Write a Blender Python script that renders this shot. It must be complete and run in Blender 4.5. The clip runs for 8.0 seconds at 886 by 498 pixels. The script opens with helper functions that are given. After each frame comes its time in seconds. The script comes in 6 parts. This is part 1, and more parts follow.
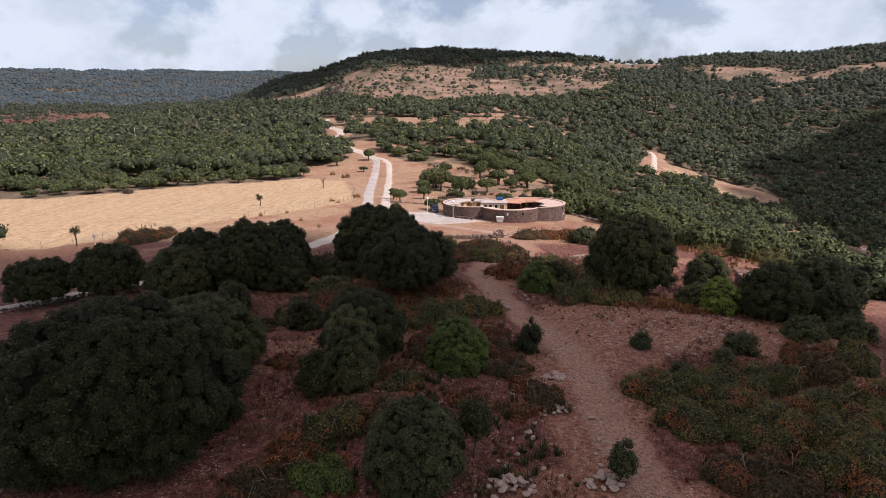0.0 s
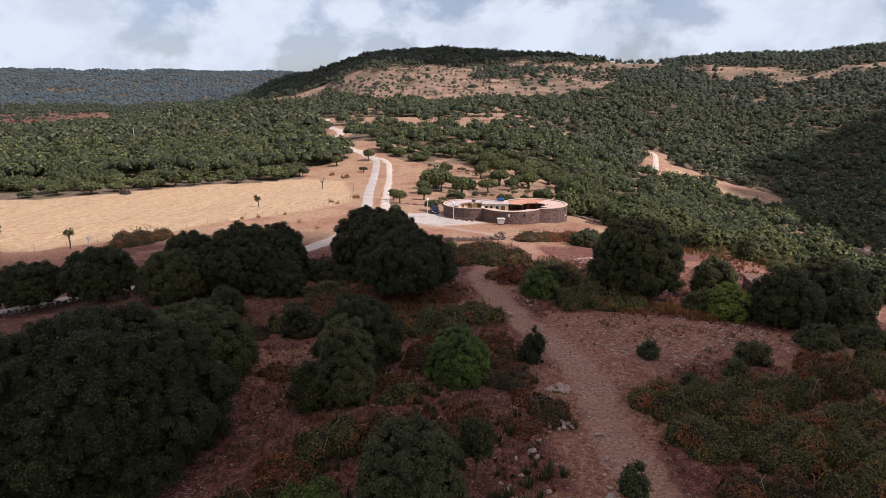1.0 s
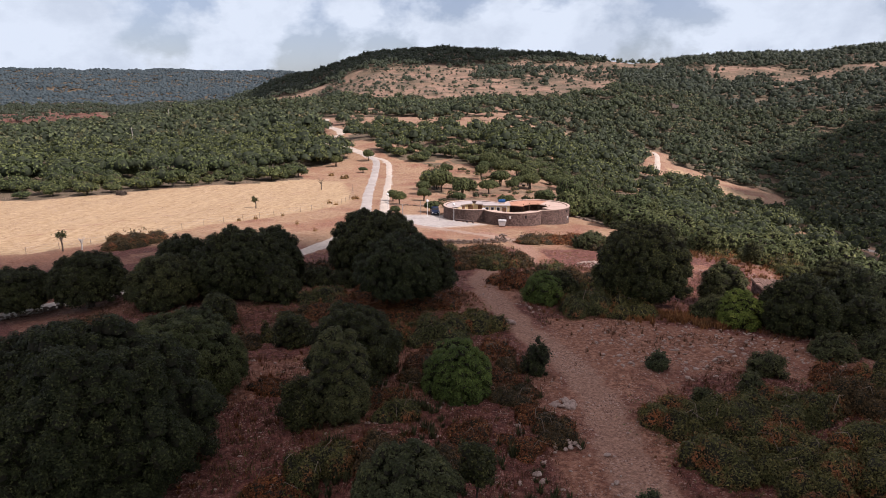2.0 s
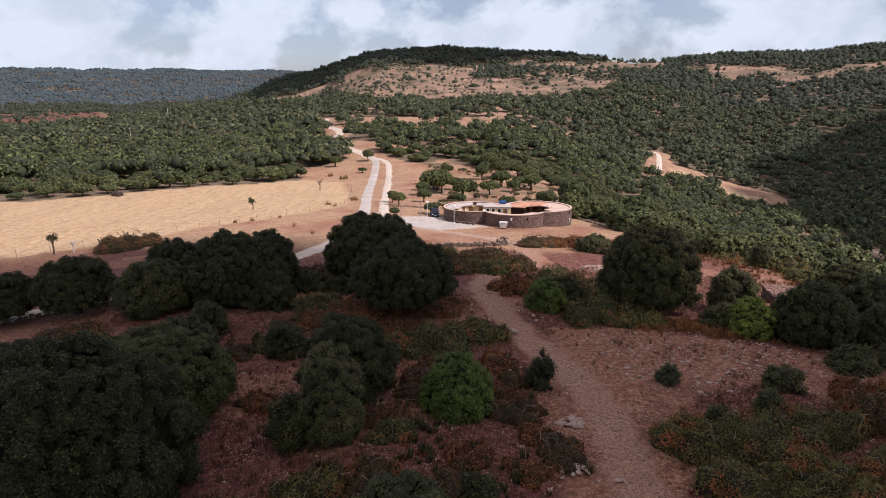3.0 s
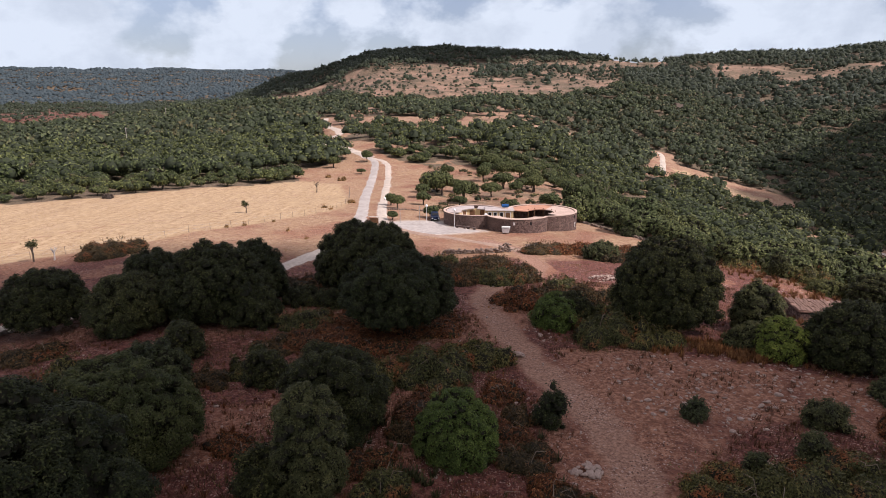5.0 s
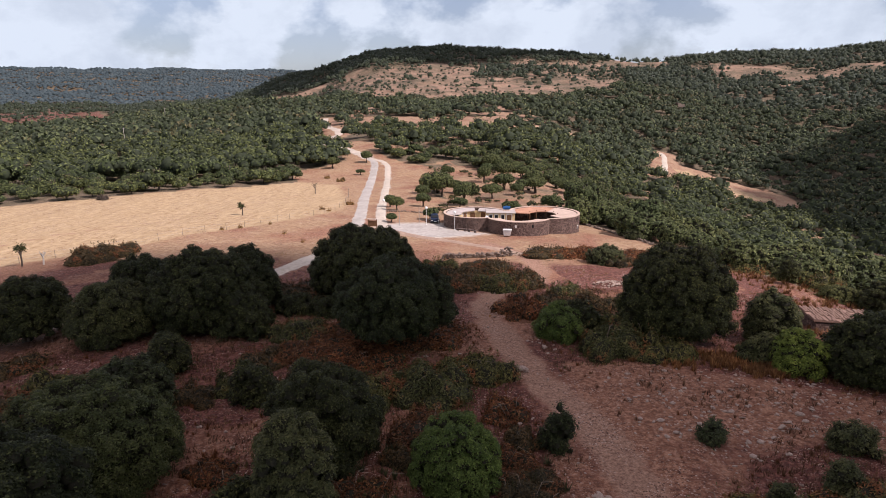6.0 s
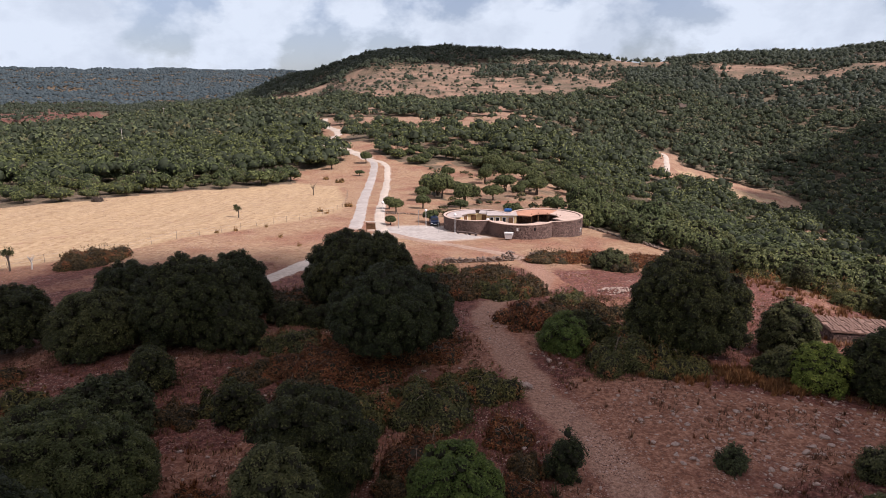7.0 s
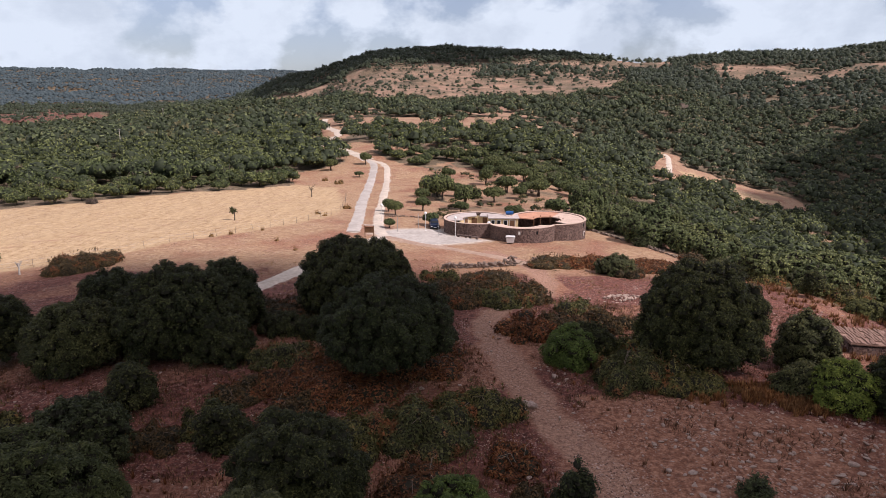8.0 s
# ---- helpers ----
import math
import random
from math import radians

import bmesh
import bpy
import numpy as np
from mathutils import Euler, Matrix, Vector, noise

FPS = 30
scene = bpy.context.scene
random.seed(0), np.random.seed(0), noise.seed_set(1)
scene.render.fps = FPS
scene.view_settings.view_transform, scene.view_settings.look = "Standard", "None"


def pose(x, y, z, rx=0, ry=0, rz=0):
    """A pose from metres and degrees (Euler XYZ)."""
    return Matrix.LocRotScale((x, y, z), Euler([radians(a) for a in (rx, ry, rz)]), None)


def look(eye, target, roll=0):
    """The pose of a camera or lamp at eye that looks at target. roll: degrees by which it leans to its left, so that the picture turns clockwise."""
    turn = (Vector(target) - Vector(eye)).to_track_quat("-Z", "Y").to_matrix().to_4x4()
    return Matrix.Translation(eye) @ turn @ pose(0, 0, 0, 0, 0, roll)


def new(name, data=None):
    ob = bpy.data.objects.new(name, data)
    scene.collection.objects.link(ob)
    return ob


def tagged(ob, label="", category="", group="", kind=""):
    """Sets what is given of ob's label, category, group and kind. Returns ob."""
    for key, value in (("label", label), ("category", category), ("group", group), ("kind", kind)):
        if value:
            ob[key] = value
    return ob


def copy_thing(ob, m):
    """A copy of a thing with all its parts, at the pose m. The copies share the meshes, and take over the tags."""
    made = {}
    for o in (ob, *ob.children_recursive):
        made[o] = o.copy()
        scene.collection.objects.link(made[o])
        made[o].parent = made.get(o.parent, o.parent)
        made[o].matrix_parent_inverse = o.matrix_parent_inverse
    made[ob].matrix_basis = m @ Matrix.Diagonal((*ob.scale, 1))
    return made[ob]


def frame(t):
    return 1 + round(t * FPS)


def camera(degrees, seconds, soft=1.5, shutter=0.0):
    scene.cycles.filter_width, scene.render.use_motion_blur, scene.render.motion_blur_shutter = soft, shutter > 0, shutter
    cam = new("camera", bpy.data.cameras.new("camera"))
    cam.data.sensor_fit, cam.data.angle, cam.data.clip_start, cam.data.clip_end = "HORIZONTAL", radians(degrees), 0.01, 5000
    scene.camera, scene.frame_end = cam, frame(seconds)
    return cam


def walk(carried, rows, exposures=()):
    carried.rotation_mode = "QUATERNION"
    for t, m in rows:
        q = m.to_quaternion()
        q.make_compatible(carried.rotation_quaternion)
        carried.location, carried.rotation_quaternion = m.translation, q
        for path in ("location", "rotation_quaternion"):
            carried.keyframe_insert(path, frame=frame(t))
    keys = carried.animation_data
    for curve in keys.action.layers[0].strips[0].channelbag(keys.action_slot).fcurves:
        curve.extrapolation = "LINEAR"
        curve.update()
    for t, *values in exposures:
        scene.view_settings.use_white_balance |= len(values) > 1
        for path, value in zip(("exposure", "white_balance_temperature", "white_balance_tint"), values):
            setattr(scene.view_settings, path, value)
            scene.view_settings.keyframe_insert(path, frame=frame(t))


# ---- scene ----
cam = camera(72, 8.0, soft=0.6)
PATH = (
    (0.0, 0.00, 13.506, 2.155), (0.5, 0.86, 13.513, 2.185), (1.0, 1.774, 13.523, 2.214), (1.5, 2.752, 13.534, 2.240),
    (2.2, 4.189, 13.551, 2.275), (3.0, 5.928, 13.571, 2.312), (3.5, 7.055, 13.582, 2.334), (4.0, 8.205, 13.594, 2.358),
    (4.5, 9.377, 13.603, 2.382), (5.2, 11.050, 13.611, 2.417), (6.0, 12.990, 13.614, 2.458), (6.5, 14.222, 13.611, 2.487),
    (7.0, 15.465, 13.604, 2.518), (7.5, 16.722, 13.590, 2.551), (8.0, 17.991, 13.572, 2.588))
walk(cam, [(t, pose(0, y, 18.0, 90 - tilt, 0, turn)) for t, y, tilt, turn in PATH], exposures=((0, 0.05, 6130, 26.5), (8, 0.05, 6130, 26.5)))

# ---- daylight: sky with broken cloud, sun high on the right ----
SUN = Vector((0.80, -0.30, 0.95)).normalized()


def nodes_of(tree):
    def add(kind, **sets):
        n = tree.nodes.new(kind)
        for k, v in sets.items():
            if k in n.inputs:
                n.inputs[k].default_value = v
        return n
    return add


def make_world():
    world = bpy.data.worlds.new("sky")
    scene.world = world
    world.use_nodes = True
    tree = world.node_tree
    tree.nodes.clear()
    add, link = nodes_of(tree), tree.links.new
    sky = add("ShaderNodeTexSky")
    sky.sky_type, sky.sun_disc = "NISHITA", False
    sky.sun_elevation = math.asin(SUN.z)
    sky.sun_rotation = math.atan2(SUN.x, SUN.y)
    sky.air_density, sky.dust_density = 1.0, 1.5
    place = add("ShaderNodeTexCoord")
    split = add("ShaderNodeSeparateXYZ")
    link(place.outputs["Generated"], split.inputs[0])
    over = add("ShaderNodeMapping")
    over.inputs["Scale"].default_value = (1.0, 1.0, 1.5)
    link(place.outputs["Generated"], over.inputs["Vector"])
    big = add("ShaderNodeTexNoise", Scale=5.2, Detail=9.0, Roughness=0.56, Distortion=0.1)
    link(over.outputs[0], big.inputs["Vector"])
    cover = add("ShaderNodeValToRGB")
    cover.color_ramp.elements[0].position, cover.color_ramp.elements[1].position = 0.41, 0.50
    cover.color_ramp.elements[0].color = (0.28, 0.28, 0.28, 1)
    link(big.outputs["Fac"], cover.inputs[0])
    belly = add("ShaderNodeTexNoise", Scale=7.0, Detail=8.0, Roughness=0.6, Distortion=0.1)
    shift = add("ShaderNodeVectorMath")
    shift.operation = "ADD"
    shift.inputs[1].default_value = (3.1, 1.7, 4.4)
    link(over.outputs[0], shift.inputs[0])
    link(shift.outputs[0], belly.inputs["Vector"])
    tone = add("ShaderNodeValToRGB")
    tone.color_ramp.elements[0].position, tone.color_ramp.elements[1].position = 0.40, 0.57
    tone.color_ramp.elements[0].color = (5.7, 6.75, 7.0, 1)
    tone.color_ramp.elements[1].color = (6.95, 8.1, 8.2, 1)
    link(belly.outputs["Fac"], tone.inputs[0])
    # thick cloud is bright towards the horizon and grey seen from beneath
    under = add("ShaderNodeMapRange")
    under.interpolation_type = "SMOOTHSTEP"
    for k, v in zip(("From Min", "From Max", "To Min", "To Max"), (0.14, 0.75, 0.0, 1.0)):
        under.inputs[k].default_value = v
    link(split.outputs["Z"], under.inputs["Value"])
    grey = add("ShaderNodeVectorMath")
    grey.operation = "MULTIPLY"
    dim = add("ShaderNodeMix")
    dim.data_type = "RGBA"
    dim.inputs["A"].default_value, dim.inputs["B"].default_value = (1, 1, 1, 1), (1.00, 0.795, 0.765, 1)
    link(under.outputs[0], dim.inputs["Factor"])
    link(tone.outputs[0], grey.inputs[0])
    link(dim.outputs["Result"], grey.inputs[1])
    mix = add("ShaderNodeMix")
    mix.data_type = "RGBA"
    link(cover.outputs[0], mix.inputs["Factor"])
    link(sky.outputs[0], mix.inputs["A"])
    link(grey.outputs[0], mix.inputs["B"])
    back = add("ShaderNodeBackground", Strength=0.1)
    link(mix.outputs["Result"], back.inputs["Color"])
    out = add("ShaderNodeOutputWorld")
    link(back.outputs[0], out.inputs[0])


make_world()
sun = new("sun", bpy.data.lights.new("sun", "SUN"))
sun.data.energy, sun.data.angle, sun.data.color = 4.9, radians(0.53), (1.0, 0.93, 0.82)
sun.matrix_world = look(SUN * 50, (0, 0, 0))


# ---- materials ----
def material(name, rough=0.9, metal=0.0):
    mat = bpy.data.materials.new(name)
    mat.use_nodes = True
    tree = mat.node_tree
    shader = tree.nodes["Principled BSDF"]
    shader.inputs["Roughness"].default_value = rough
    shader.inputs["Metallic"].default_value = metal
    shader.inputs["Specular IOR Level"].default_value = 0.25
    return mat, nodes_of(tree), tree.links.new, shader


def ramp(add, stops):
    n = add("ShaderNodeValToRGB")
    e = n.color_ramp.elements
    while len(e) < len(stops):
        e.new(0.5)
    for el, (p, c) in zip(e, stops):
        el.position, el.color = p, (*c, 1)
    return n


def blend(add, link, fac, a, b, mode="MIX"):
    n = add("ShaderNodeMix")
    n.data_type, n.blend_type = "RGBA", mode
    for sock, v in (("Factor", fac), ("A", a), ("B", b)):
        if isinstance(v, (float, int)):
            n.inputs[sock].default_value = v
        elif isinstance(v, tuple):
            n.inputs[sock].default_value = (*v, 1)
        else:
            link(v, n.inputs[sock])
    return n.outputs["Result"]


def grain(add, link, scale, detail=6.0, rough=0.6, coord="Object"):
    place = add("ShaderNodeTexCoord")
    n = add("ShaderNodeTexNoise", Scale=scale, Detail=detail, Roughness=rough)
    link(place.outputs[coord], n.inputs["Vector"])
    return n.outputs["Fac"]


def relief(add, link, shader, height, strength, distance):
    n = add("ShaderNodeBump", Strength=strength, Distance=distance)
    link(height, n.inputs["Height"])
    link(n.outputs[0], shader.inputs["Normal"])


def plain(name, low, high, scale=8.0, rough=0.85, metal=0.0, bump=0.3, deep=0.02):
    """A surface that wavers between two colours, with fine relief."""
    mat, add, link, shader = material(name, rough, metal)
    n = grain(add, link, scale)
    c = ramp(add, ((0.3, low), (0.7, high)))
    link(n, c.inputs[0])
    wide = grain(add, link, scale * 0.13, 3.0)
    w = ramp(add, ((0.3, (0.8, 0.8, 0.8)), (0.7, (1.1, 1.1, 1.1))))
    link(wide, w.inputs[0])
    link(blend(add, link, 1.0, c.outputs[0], w.outputs[0], "MULTIPLY"), shader.inputs["Base Color"])
    if bump:
        relief(add, link, shader, grain(add, link, scale * 3.0), bump, deep)
    return mat


def foliage(name, dark, light, tip, rough=0.62, patch=0.5, mixed=None, lumps=(4.0, 0.25)):
    """Leaves: each one varies, and clumps differ among themselves."""
    mat, add, link, shader = material(name, rough)
    shader.inputs["Specular IOR Level"].default_value = 0.16
    geo = add("ShaderNodeNewGeometry")
    c = ramp(add, ((0.0, dark), (0.7, light), (1.0, tip)))
    link(geo.outputs["Random Per Island"], c.inputs[0])
    top = c.outputs[0]
    if mixed:
        share = ramp(add, ((0.53, (0, 0, 0)), (0.62, (1, 1, 1))))
        link(grain(add, link, patch * 0.9, 5.0, 0.7), share.inputs[0])
        dry = ramp(add, ((0.0, mixed), (1.0, tuple(v * 1.7 for v in mixed))))
        link(geo.outputs["Random Per Island"], dry.inputs[0])
        top = blend(add, link, share.outputs[0], c.outputs[0], dry.outputs[0])
    n = grain(add, link, patch, 3.0)
    w = ramp(add, ((0.3, (0.62, 0.66, 0.62)), (0.7, (1.25, 1.2, 1.05))))
    link(n, w.inputs[0])
    body = blend(add, link, 1.0, top, w.outputs[0], "MULTIPLY")
    info = add("ShaderNodeObjectInfo")
    own = ramp(add, ((0.0, (0.8, 0.86, 0.85)), (1.0, (1.2, 1.12, 1.0))))
    link(info.outputs["Random"], own.inputs[0])
    link(blend(add, link, 1.0, body, own.outputs[0], "MULTIPLY"), shader.inputs["Base Color"])
    relief(add, link, shader, grain(add, link, lumps[0]), 0.9, lumps[1])
    return mat


def ground_material():
    mat, add, link, shader = material("dry_earth", 0.95)
    def zone(name):
        n = add("ShaderNodeAttribute")
        n.attribute_name = name
        return n.outputs["Fac"]
    def patchy(z, size, spread=0.9):
        n = grain(add, link, size, 5.0, 0.7)
        m = add("ShaderNodeMath")
        m.operation = "MULTIPLY_ADD"
        link(n, m.inputs[0])
        m.inputs[1].default_value = spread
        m.inputs[2].default_value = -spread / 2
        s = add("ShaderNodeMath")
        s.operation = "ADD"
        link(z, s.inputs[0])
        link(m.outputs[0], s.inputs[1])
        r = add("ShaderNodeMapRange")
        r.interpolation_type = "SMOOTHSTEP"
        r.inputs["From Min"].default_value, r.inputs["From Max"].default_value = 0.3, 0.7
        link(s.outputs[0], r.inputs["Value"])
        return r.outputs[0]
    fine = grain(add, link, 3.2, 9.0, 0.72)
    soil = ramp(add, ((0.34, (0.085, 0.034, 0.019)), (0.5, (0.240, 0.108, 0.062)), (0.66, (0.45, 0.245, 0.155))))
    link(fine, soil.inputs[0])
    wide = grain(add, link, 0.11, 6.0, 0.65)
    weeds = ramp(add, ((0.3, (0.19, 0.105, 0.058)), (0.5, (0.33, 0.208, 0.118)), (0.7, (0.46, 0.325, 0.195))))
    link(grain(add, link, 1.3, 8.0, 0.7), weeds.inputs[0])
    cover = ramp(add, ((0.36, (0, 0, 0)), (0.56, (1, 1, 1))))
    link(wide, cover.inputs[0])
    grown = add("ShaderNodeMath")
    grown.operation = "MULTIPLY"
    link(cover.outputs[0], grown.inputs[0])
    link(zone("weedy"), grown.inputs[1])
    col = blend(add, link, grown.outputs[0], soil.outputs[0], weeds.outputs[0])
    specks = ramp(add, ((0.60, (0, 0, 0)), (0.66, (0.7, 0.7, 0.7))))
    link(grain(add, link, 9.0, 3.0, 0.5), specks.inputs[0])
    # litter and burnt ground; in the foreground its dark also paints the shade
    litter = ramp(add, ((0.34, (0.036, 0.012, 0.008)), (0.5, (0.125, 0.043, 0.030)), (0.66, (0.27, 0.118, 0.082))))
    link(grain(add, link, 2.6, 9.0, 0.75), litter.inputs[0])
    col = blend(add, link, patchy(zone("scrub"), 0.35, 0.9), col, litter.outputs[0])
    # pinker far soil, with the haze's tint mixed into it by range
    pink = ramp(add, ((0.3, (0.16, 0.108, 0.082)), (0.5, (0.28, 0.195, 0.152)), (0.7, (0.40, 0.29, 0.225))))
    link(grain(add, link, 0.16, 8.0, 0.72), pink.inputs[0])
    col = blend(add, link, zone("upland"), col, pink.outputs[0])
    straw = ramp(add, ((0.37, (0.25, 0.150, 0.080)), (0.5, (0.425, 0.302, 0.165)), (0.63, (0.56, 0.41, 0.25))))
    place = add("ShaderNodeTexCoord")
    rows = add("ShaderNodeMapping")
    rows.inputs["Rotation"].default_value = (0, 0, radians(38))
    rows.inputs["Scale"].default_value = (2.2, 0.12, 1.0)
    link(place.outputs["Object"], rows.inputs["Vector"])
    swath = add("ShaderNodeTexNoise", Scale=0.55, Detail=9.0, Roughness=0.72)
    link(rows.outputs[0], swath.inputs["Vector"])
    stubble = blend(add, link, 0.3, grain(add, link, 0.9, 9.0, 0.78), swath.outputs["Fac"])
    link(stubble, straw.inputs[0])
    col = blend(add, link, patchy(zone("straw"), 0.5, 0.5), col, straw.outputs[0])
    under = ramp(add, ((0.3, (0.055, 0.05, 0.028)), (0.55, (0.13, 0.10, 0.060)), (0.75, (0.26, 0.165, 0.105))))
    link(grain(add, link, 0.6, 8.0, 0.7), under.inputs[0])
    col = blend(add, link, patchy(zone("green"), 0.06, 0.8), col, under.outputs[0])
    trail = ramp(add, ((0.36, (0.15, 0.074, 0.048)), (0.64, (0.46, 0.275, 0.185))))
    link(grain(add, link, 5.0, 8.0, 0.75), trail.inputs[0])
    col = blend(add, link, patchy(zone("trail"), 0.9, 1.0), col, trail.outputs[0])
    gravel = ramp(add, ((0.3, (0.42, 0.37, 0.31)), (0.7, (0.62, 0.57, 0.49))))
    link(grain(add, link, 2.0, 8.0, 0.7), gravel.inputs[0])
    col = blend(add, link, patchy(zone("track"), 0.8, 0.5), col, gravel.outputs[0])
    pebbles = add("ShaderNodeMath")
    pebbles.operation = "MULTIPLY"
    link(specks.outputs[0], pebbles.inputs[0])
    link(grain(add, link, 0.25, 3.0), pebbles.inputs[1])
    col = blend(add, link, pebbles.outputs[0], col, (0.40, 0.285, 0.225))
    strewn = ramp(add, ((0.42, (0.08, 0.08, 0.08)), (0.62, (0.85, 0.85, 0.85))))
    link(grain(add, link, 0.33, 5.0, 0.7), strewn.inputs[0])
    # single small stones and dark crumbs of leaf litter
    for size, tint, share, reach in ((5.5, (0.50, 0.375, 0.31), 0.80, 0.34), (11.0, (0.46, 0.33, 0.26), 0.72, 0.40), (8.0, (0.060, 0.026, 0.017), 0.66, 0.42)):
        cell = add("ShaderNodeTexVoronoi", Scale=size, Randomness=1.0)
        where = add("ShaderNodeTexCoord")
        link(where.outputs["Object"], cell.inputs["Vector"])
        pick = add("ShaderNodeSeparateColor")
        link(cell.outputs["Color"], pick.inputs[0])
        some = add("ShaderNodeMath")
        some.operation = "GREATER_THAN"
        link(pick.outputs[0], some.inputs[0])
        some.inputs[1].default_value = share
        close = add("ShaderNodeMath")
        close.operation = "LESS_THAN"
        link(cell.outputs["Distance"], close.inputs[0])
        close.inputs[1].default_value = reach
        both = add("ShaderNodeMath")
        both.operation = "MULTIPLY"
        link(some.outputs[0], both.inputs[0])
        link(close.outputs[0], both.inputs[1])
        thin = add("ShaderNodeMath")
        thin.operation = "MULTIPLY"
        link(both.outputs[0], thin.inputs[0])
        link(strewn.outputs[0], thin.inputs[1])
        col = blend(add, link, thin.outputs[0], col, tint)
    link(col, shader.inputs["Base Color"])
    relief(add, link, shader, grain(add, link, 4.0, 10.0, 0.75), 0.8, 0.16)
    return mat


EARTH = ground_material()
OAK = foliage("oak_leaves", (0.014, 0.018, 0.0068), (0.038, 0.0455, 0.0165), (0.096, 0.102, 0.038))
# paler oak leaves for one oak of the clump and one shrub
OAK_PALE = foliage("pale_oak_leaves", (0.024, 0.029, 0.011), (0.056, 0.065, 0.026), (0.115, 0.122, 0.052))
OLIVE = foliage("olive_leaves", (0.042, 0.049, 0.022), (0.070, 0.079, 0.034), (0.125, 0.132, 0.060))
BRIGHT = foliage("bright_leaves", (0.050, 0.076, 0.018), (0.092, 0.136, 0.031), (0.16, 0.205, 0.056))
LIME = foliage("lime_leaves", (0.075, 0.105, 0.020), (0.155, 0.20, 0.038), (0.25, 0.29, 0.068))
BRAMBLE = foliage("bramble_leaves", (0.056, 0.056, 0.020), (0.110, 0.112, 0.040), (0.20, 0.175, 0.068), patch=0.7, mixed=(0.16, 0.064, 0.030))
RUST = foliage("dry_fern", (0.080, 0.029, 0.013), (0.17, 0.064, 0.028), (0.29, 0.15, 0.066), patch=0.8)
FAR_LEAF = foliage("woodland_leaves", (0.040, 0.052, 0.021), (0.092, 0.112, 0.046), (0.175, 0.195, 0.080), patch=0.10)
BARK = plain("bark", (0.05, 0.038, 0.028), (0.13, 0.10, 0.08), 12.0)
LICHEN = plain("lichened_wall_stone", (0.10, 0.072, 0.058), (0.29, 0.22, 0.175), 9.0, bump=0.6)
STONE = plain("fieldstone", (0.23, 0.165, 0.130), (0.54, 0.42, 0.34), 9.0, bump=0.6)
BASALT = plain("basalt_rubble", (0.07, 0.052, 0.047), (0.20, 0.145, 0.125), 6.0, bump=0.6, deep=0.05)
CREAM = plain("cream_plaster", (0.60, 0.46, 0.24), (0.70, 0.55, 0.31), 3.0)
WHITE = plain("white_plaster", (0.66, 0.63, 0.58), (0.78, 0.75, 0.70), 3.0)
TERRACOTTA = plain("terracotta_tiles", (0.40, 0.19, 0.115), (0.56, 0.31, 0.20), 5.0)
COPING = plain("pink_coping", (0.46, 0.33, 0.25), (0.62, 0.48, 0.39), 6.0)
# haze before the farthest ridge, put in as blue in the leaf colour
HAZY_LEAF = foliage("hazy_distant_leaves", (0.044, 0.065, 0.086), (0.053, 0.076, 0.098), (0.064, 0.089, 0.112), patch=0.03, lumps=(0.4, 2.0))
DRY_BRAMBLE = foliage("dry_bramble", (0.052, 0.037, 0.018), (0.100, 0.070, 0.034), (0.165, 0.105, 0.052), patch=0.7, mixed=(0.14, 0.053, 0.025))
STRAW = foliage("dry_stalks", (0.16, 0.075, 0.032), (0.30, 0.17, 0.075), (0.48, 0.33, 0.17), patch=0.3)
RUSSET = foliage("orange_dry_grass", (0.13, 0.056, 0.025), (0.24, 0.115, 0.050), (0.38, 0.225, 0.11), patch=0.5)
SEDGE = foliage("sedge_blades", (0.040, 0.046, 0.022), (0.070, 0.078, 0.036), (0.13, 0.125, 0.060))
HEATH = foliage("heath_leaves", (0.050, 0.046, 0.022), (0.095, 0.086, 0.040), (0.16, 0.13, 0.065), patch=0.2)
TIMBER = plain("brown_timber", (0.10, 0.05, 0.025), (0.19, 0.10, 0.05), 6.0)
METAL = plain("grey_metal", (0.32, 0.32, 0.32), (0.45, 0.45, 0.44), 8.0, rough=0.5, metal=0.6, bump=0.1)
PALE = plain("bleached_wood", (0.40, 0.36, 0.31), (0.58, 0.53, 0.47), 8.0)
BLUE = plain("blue_plastic", (0.02, 0.10, 0.30), (0.04, 0.15, 0.38), 3.0, rough=0.45, bump=0.1)
BIN = plain("off_white_plastic", (0.66, 0.65, 0.62), (0.76, 0.75, 0.72), 3.0, rough=0.5, bump=0.1)
FLAT_ROOF = plain("pale_screed", (0.38, 0.33, 0.30), (0.52, 0.46, 0.42), 2.0)
PAINT = plain("dark_blue_paint", (0.012, 0.022, 0.05), (0.018, 0.03, 0.065), 2.0, rough=0.3, bump=0.0)
RUBBER = plain("black_rubber", (0.015, 0.015, 0.015), (0.03, 0.03, 0.03), 6.0)
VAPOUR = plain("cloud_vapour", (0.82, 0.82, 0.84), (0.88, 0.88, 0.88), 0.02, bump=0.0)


def glass_material(name, tint):
    mat, add, link, shader = material(name, 0.08)
    shader.inputs["Base Color"].default_value = (*tint, 1)
    shader.inputs["Specular IOR Level"].default_value = 0.5
    return mat


DARK_GLASS = glass_material("dark_glass", (0.015, 0.018, 0.02))
GLOBE = glass_material("opal_glass", (0.8, 0.8, 0.78))


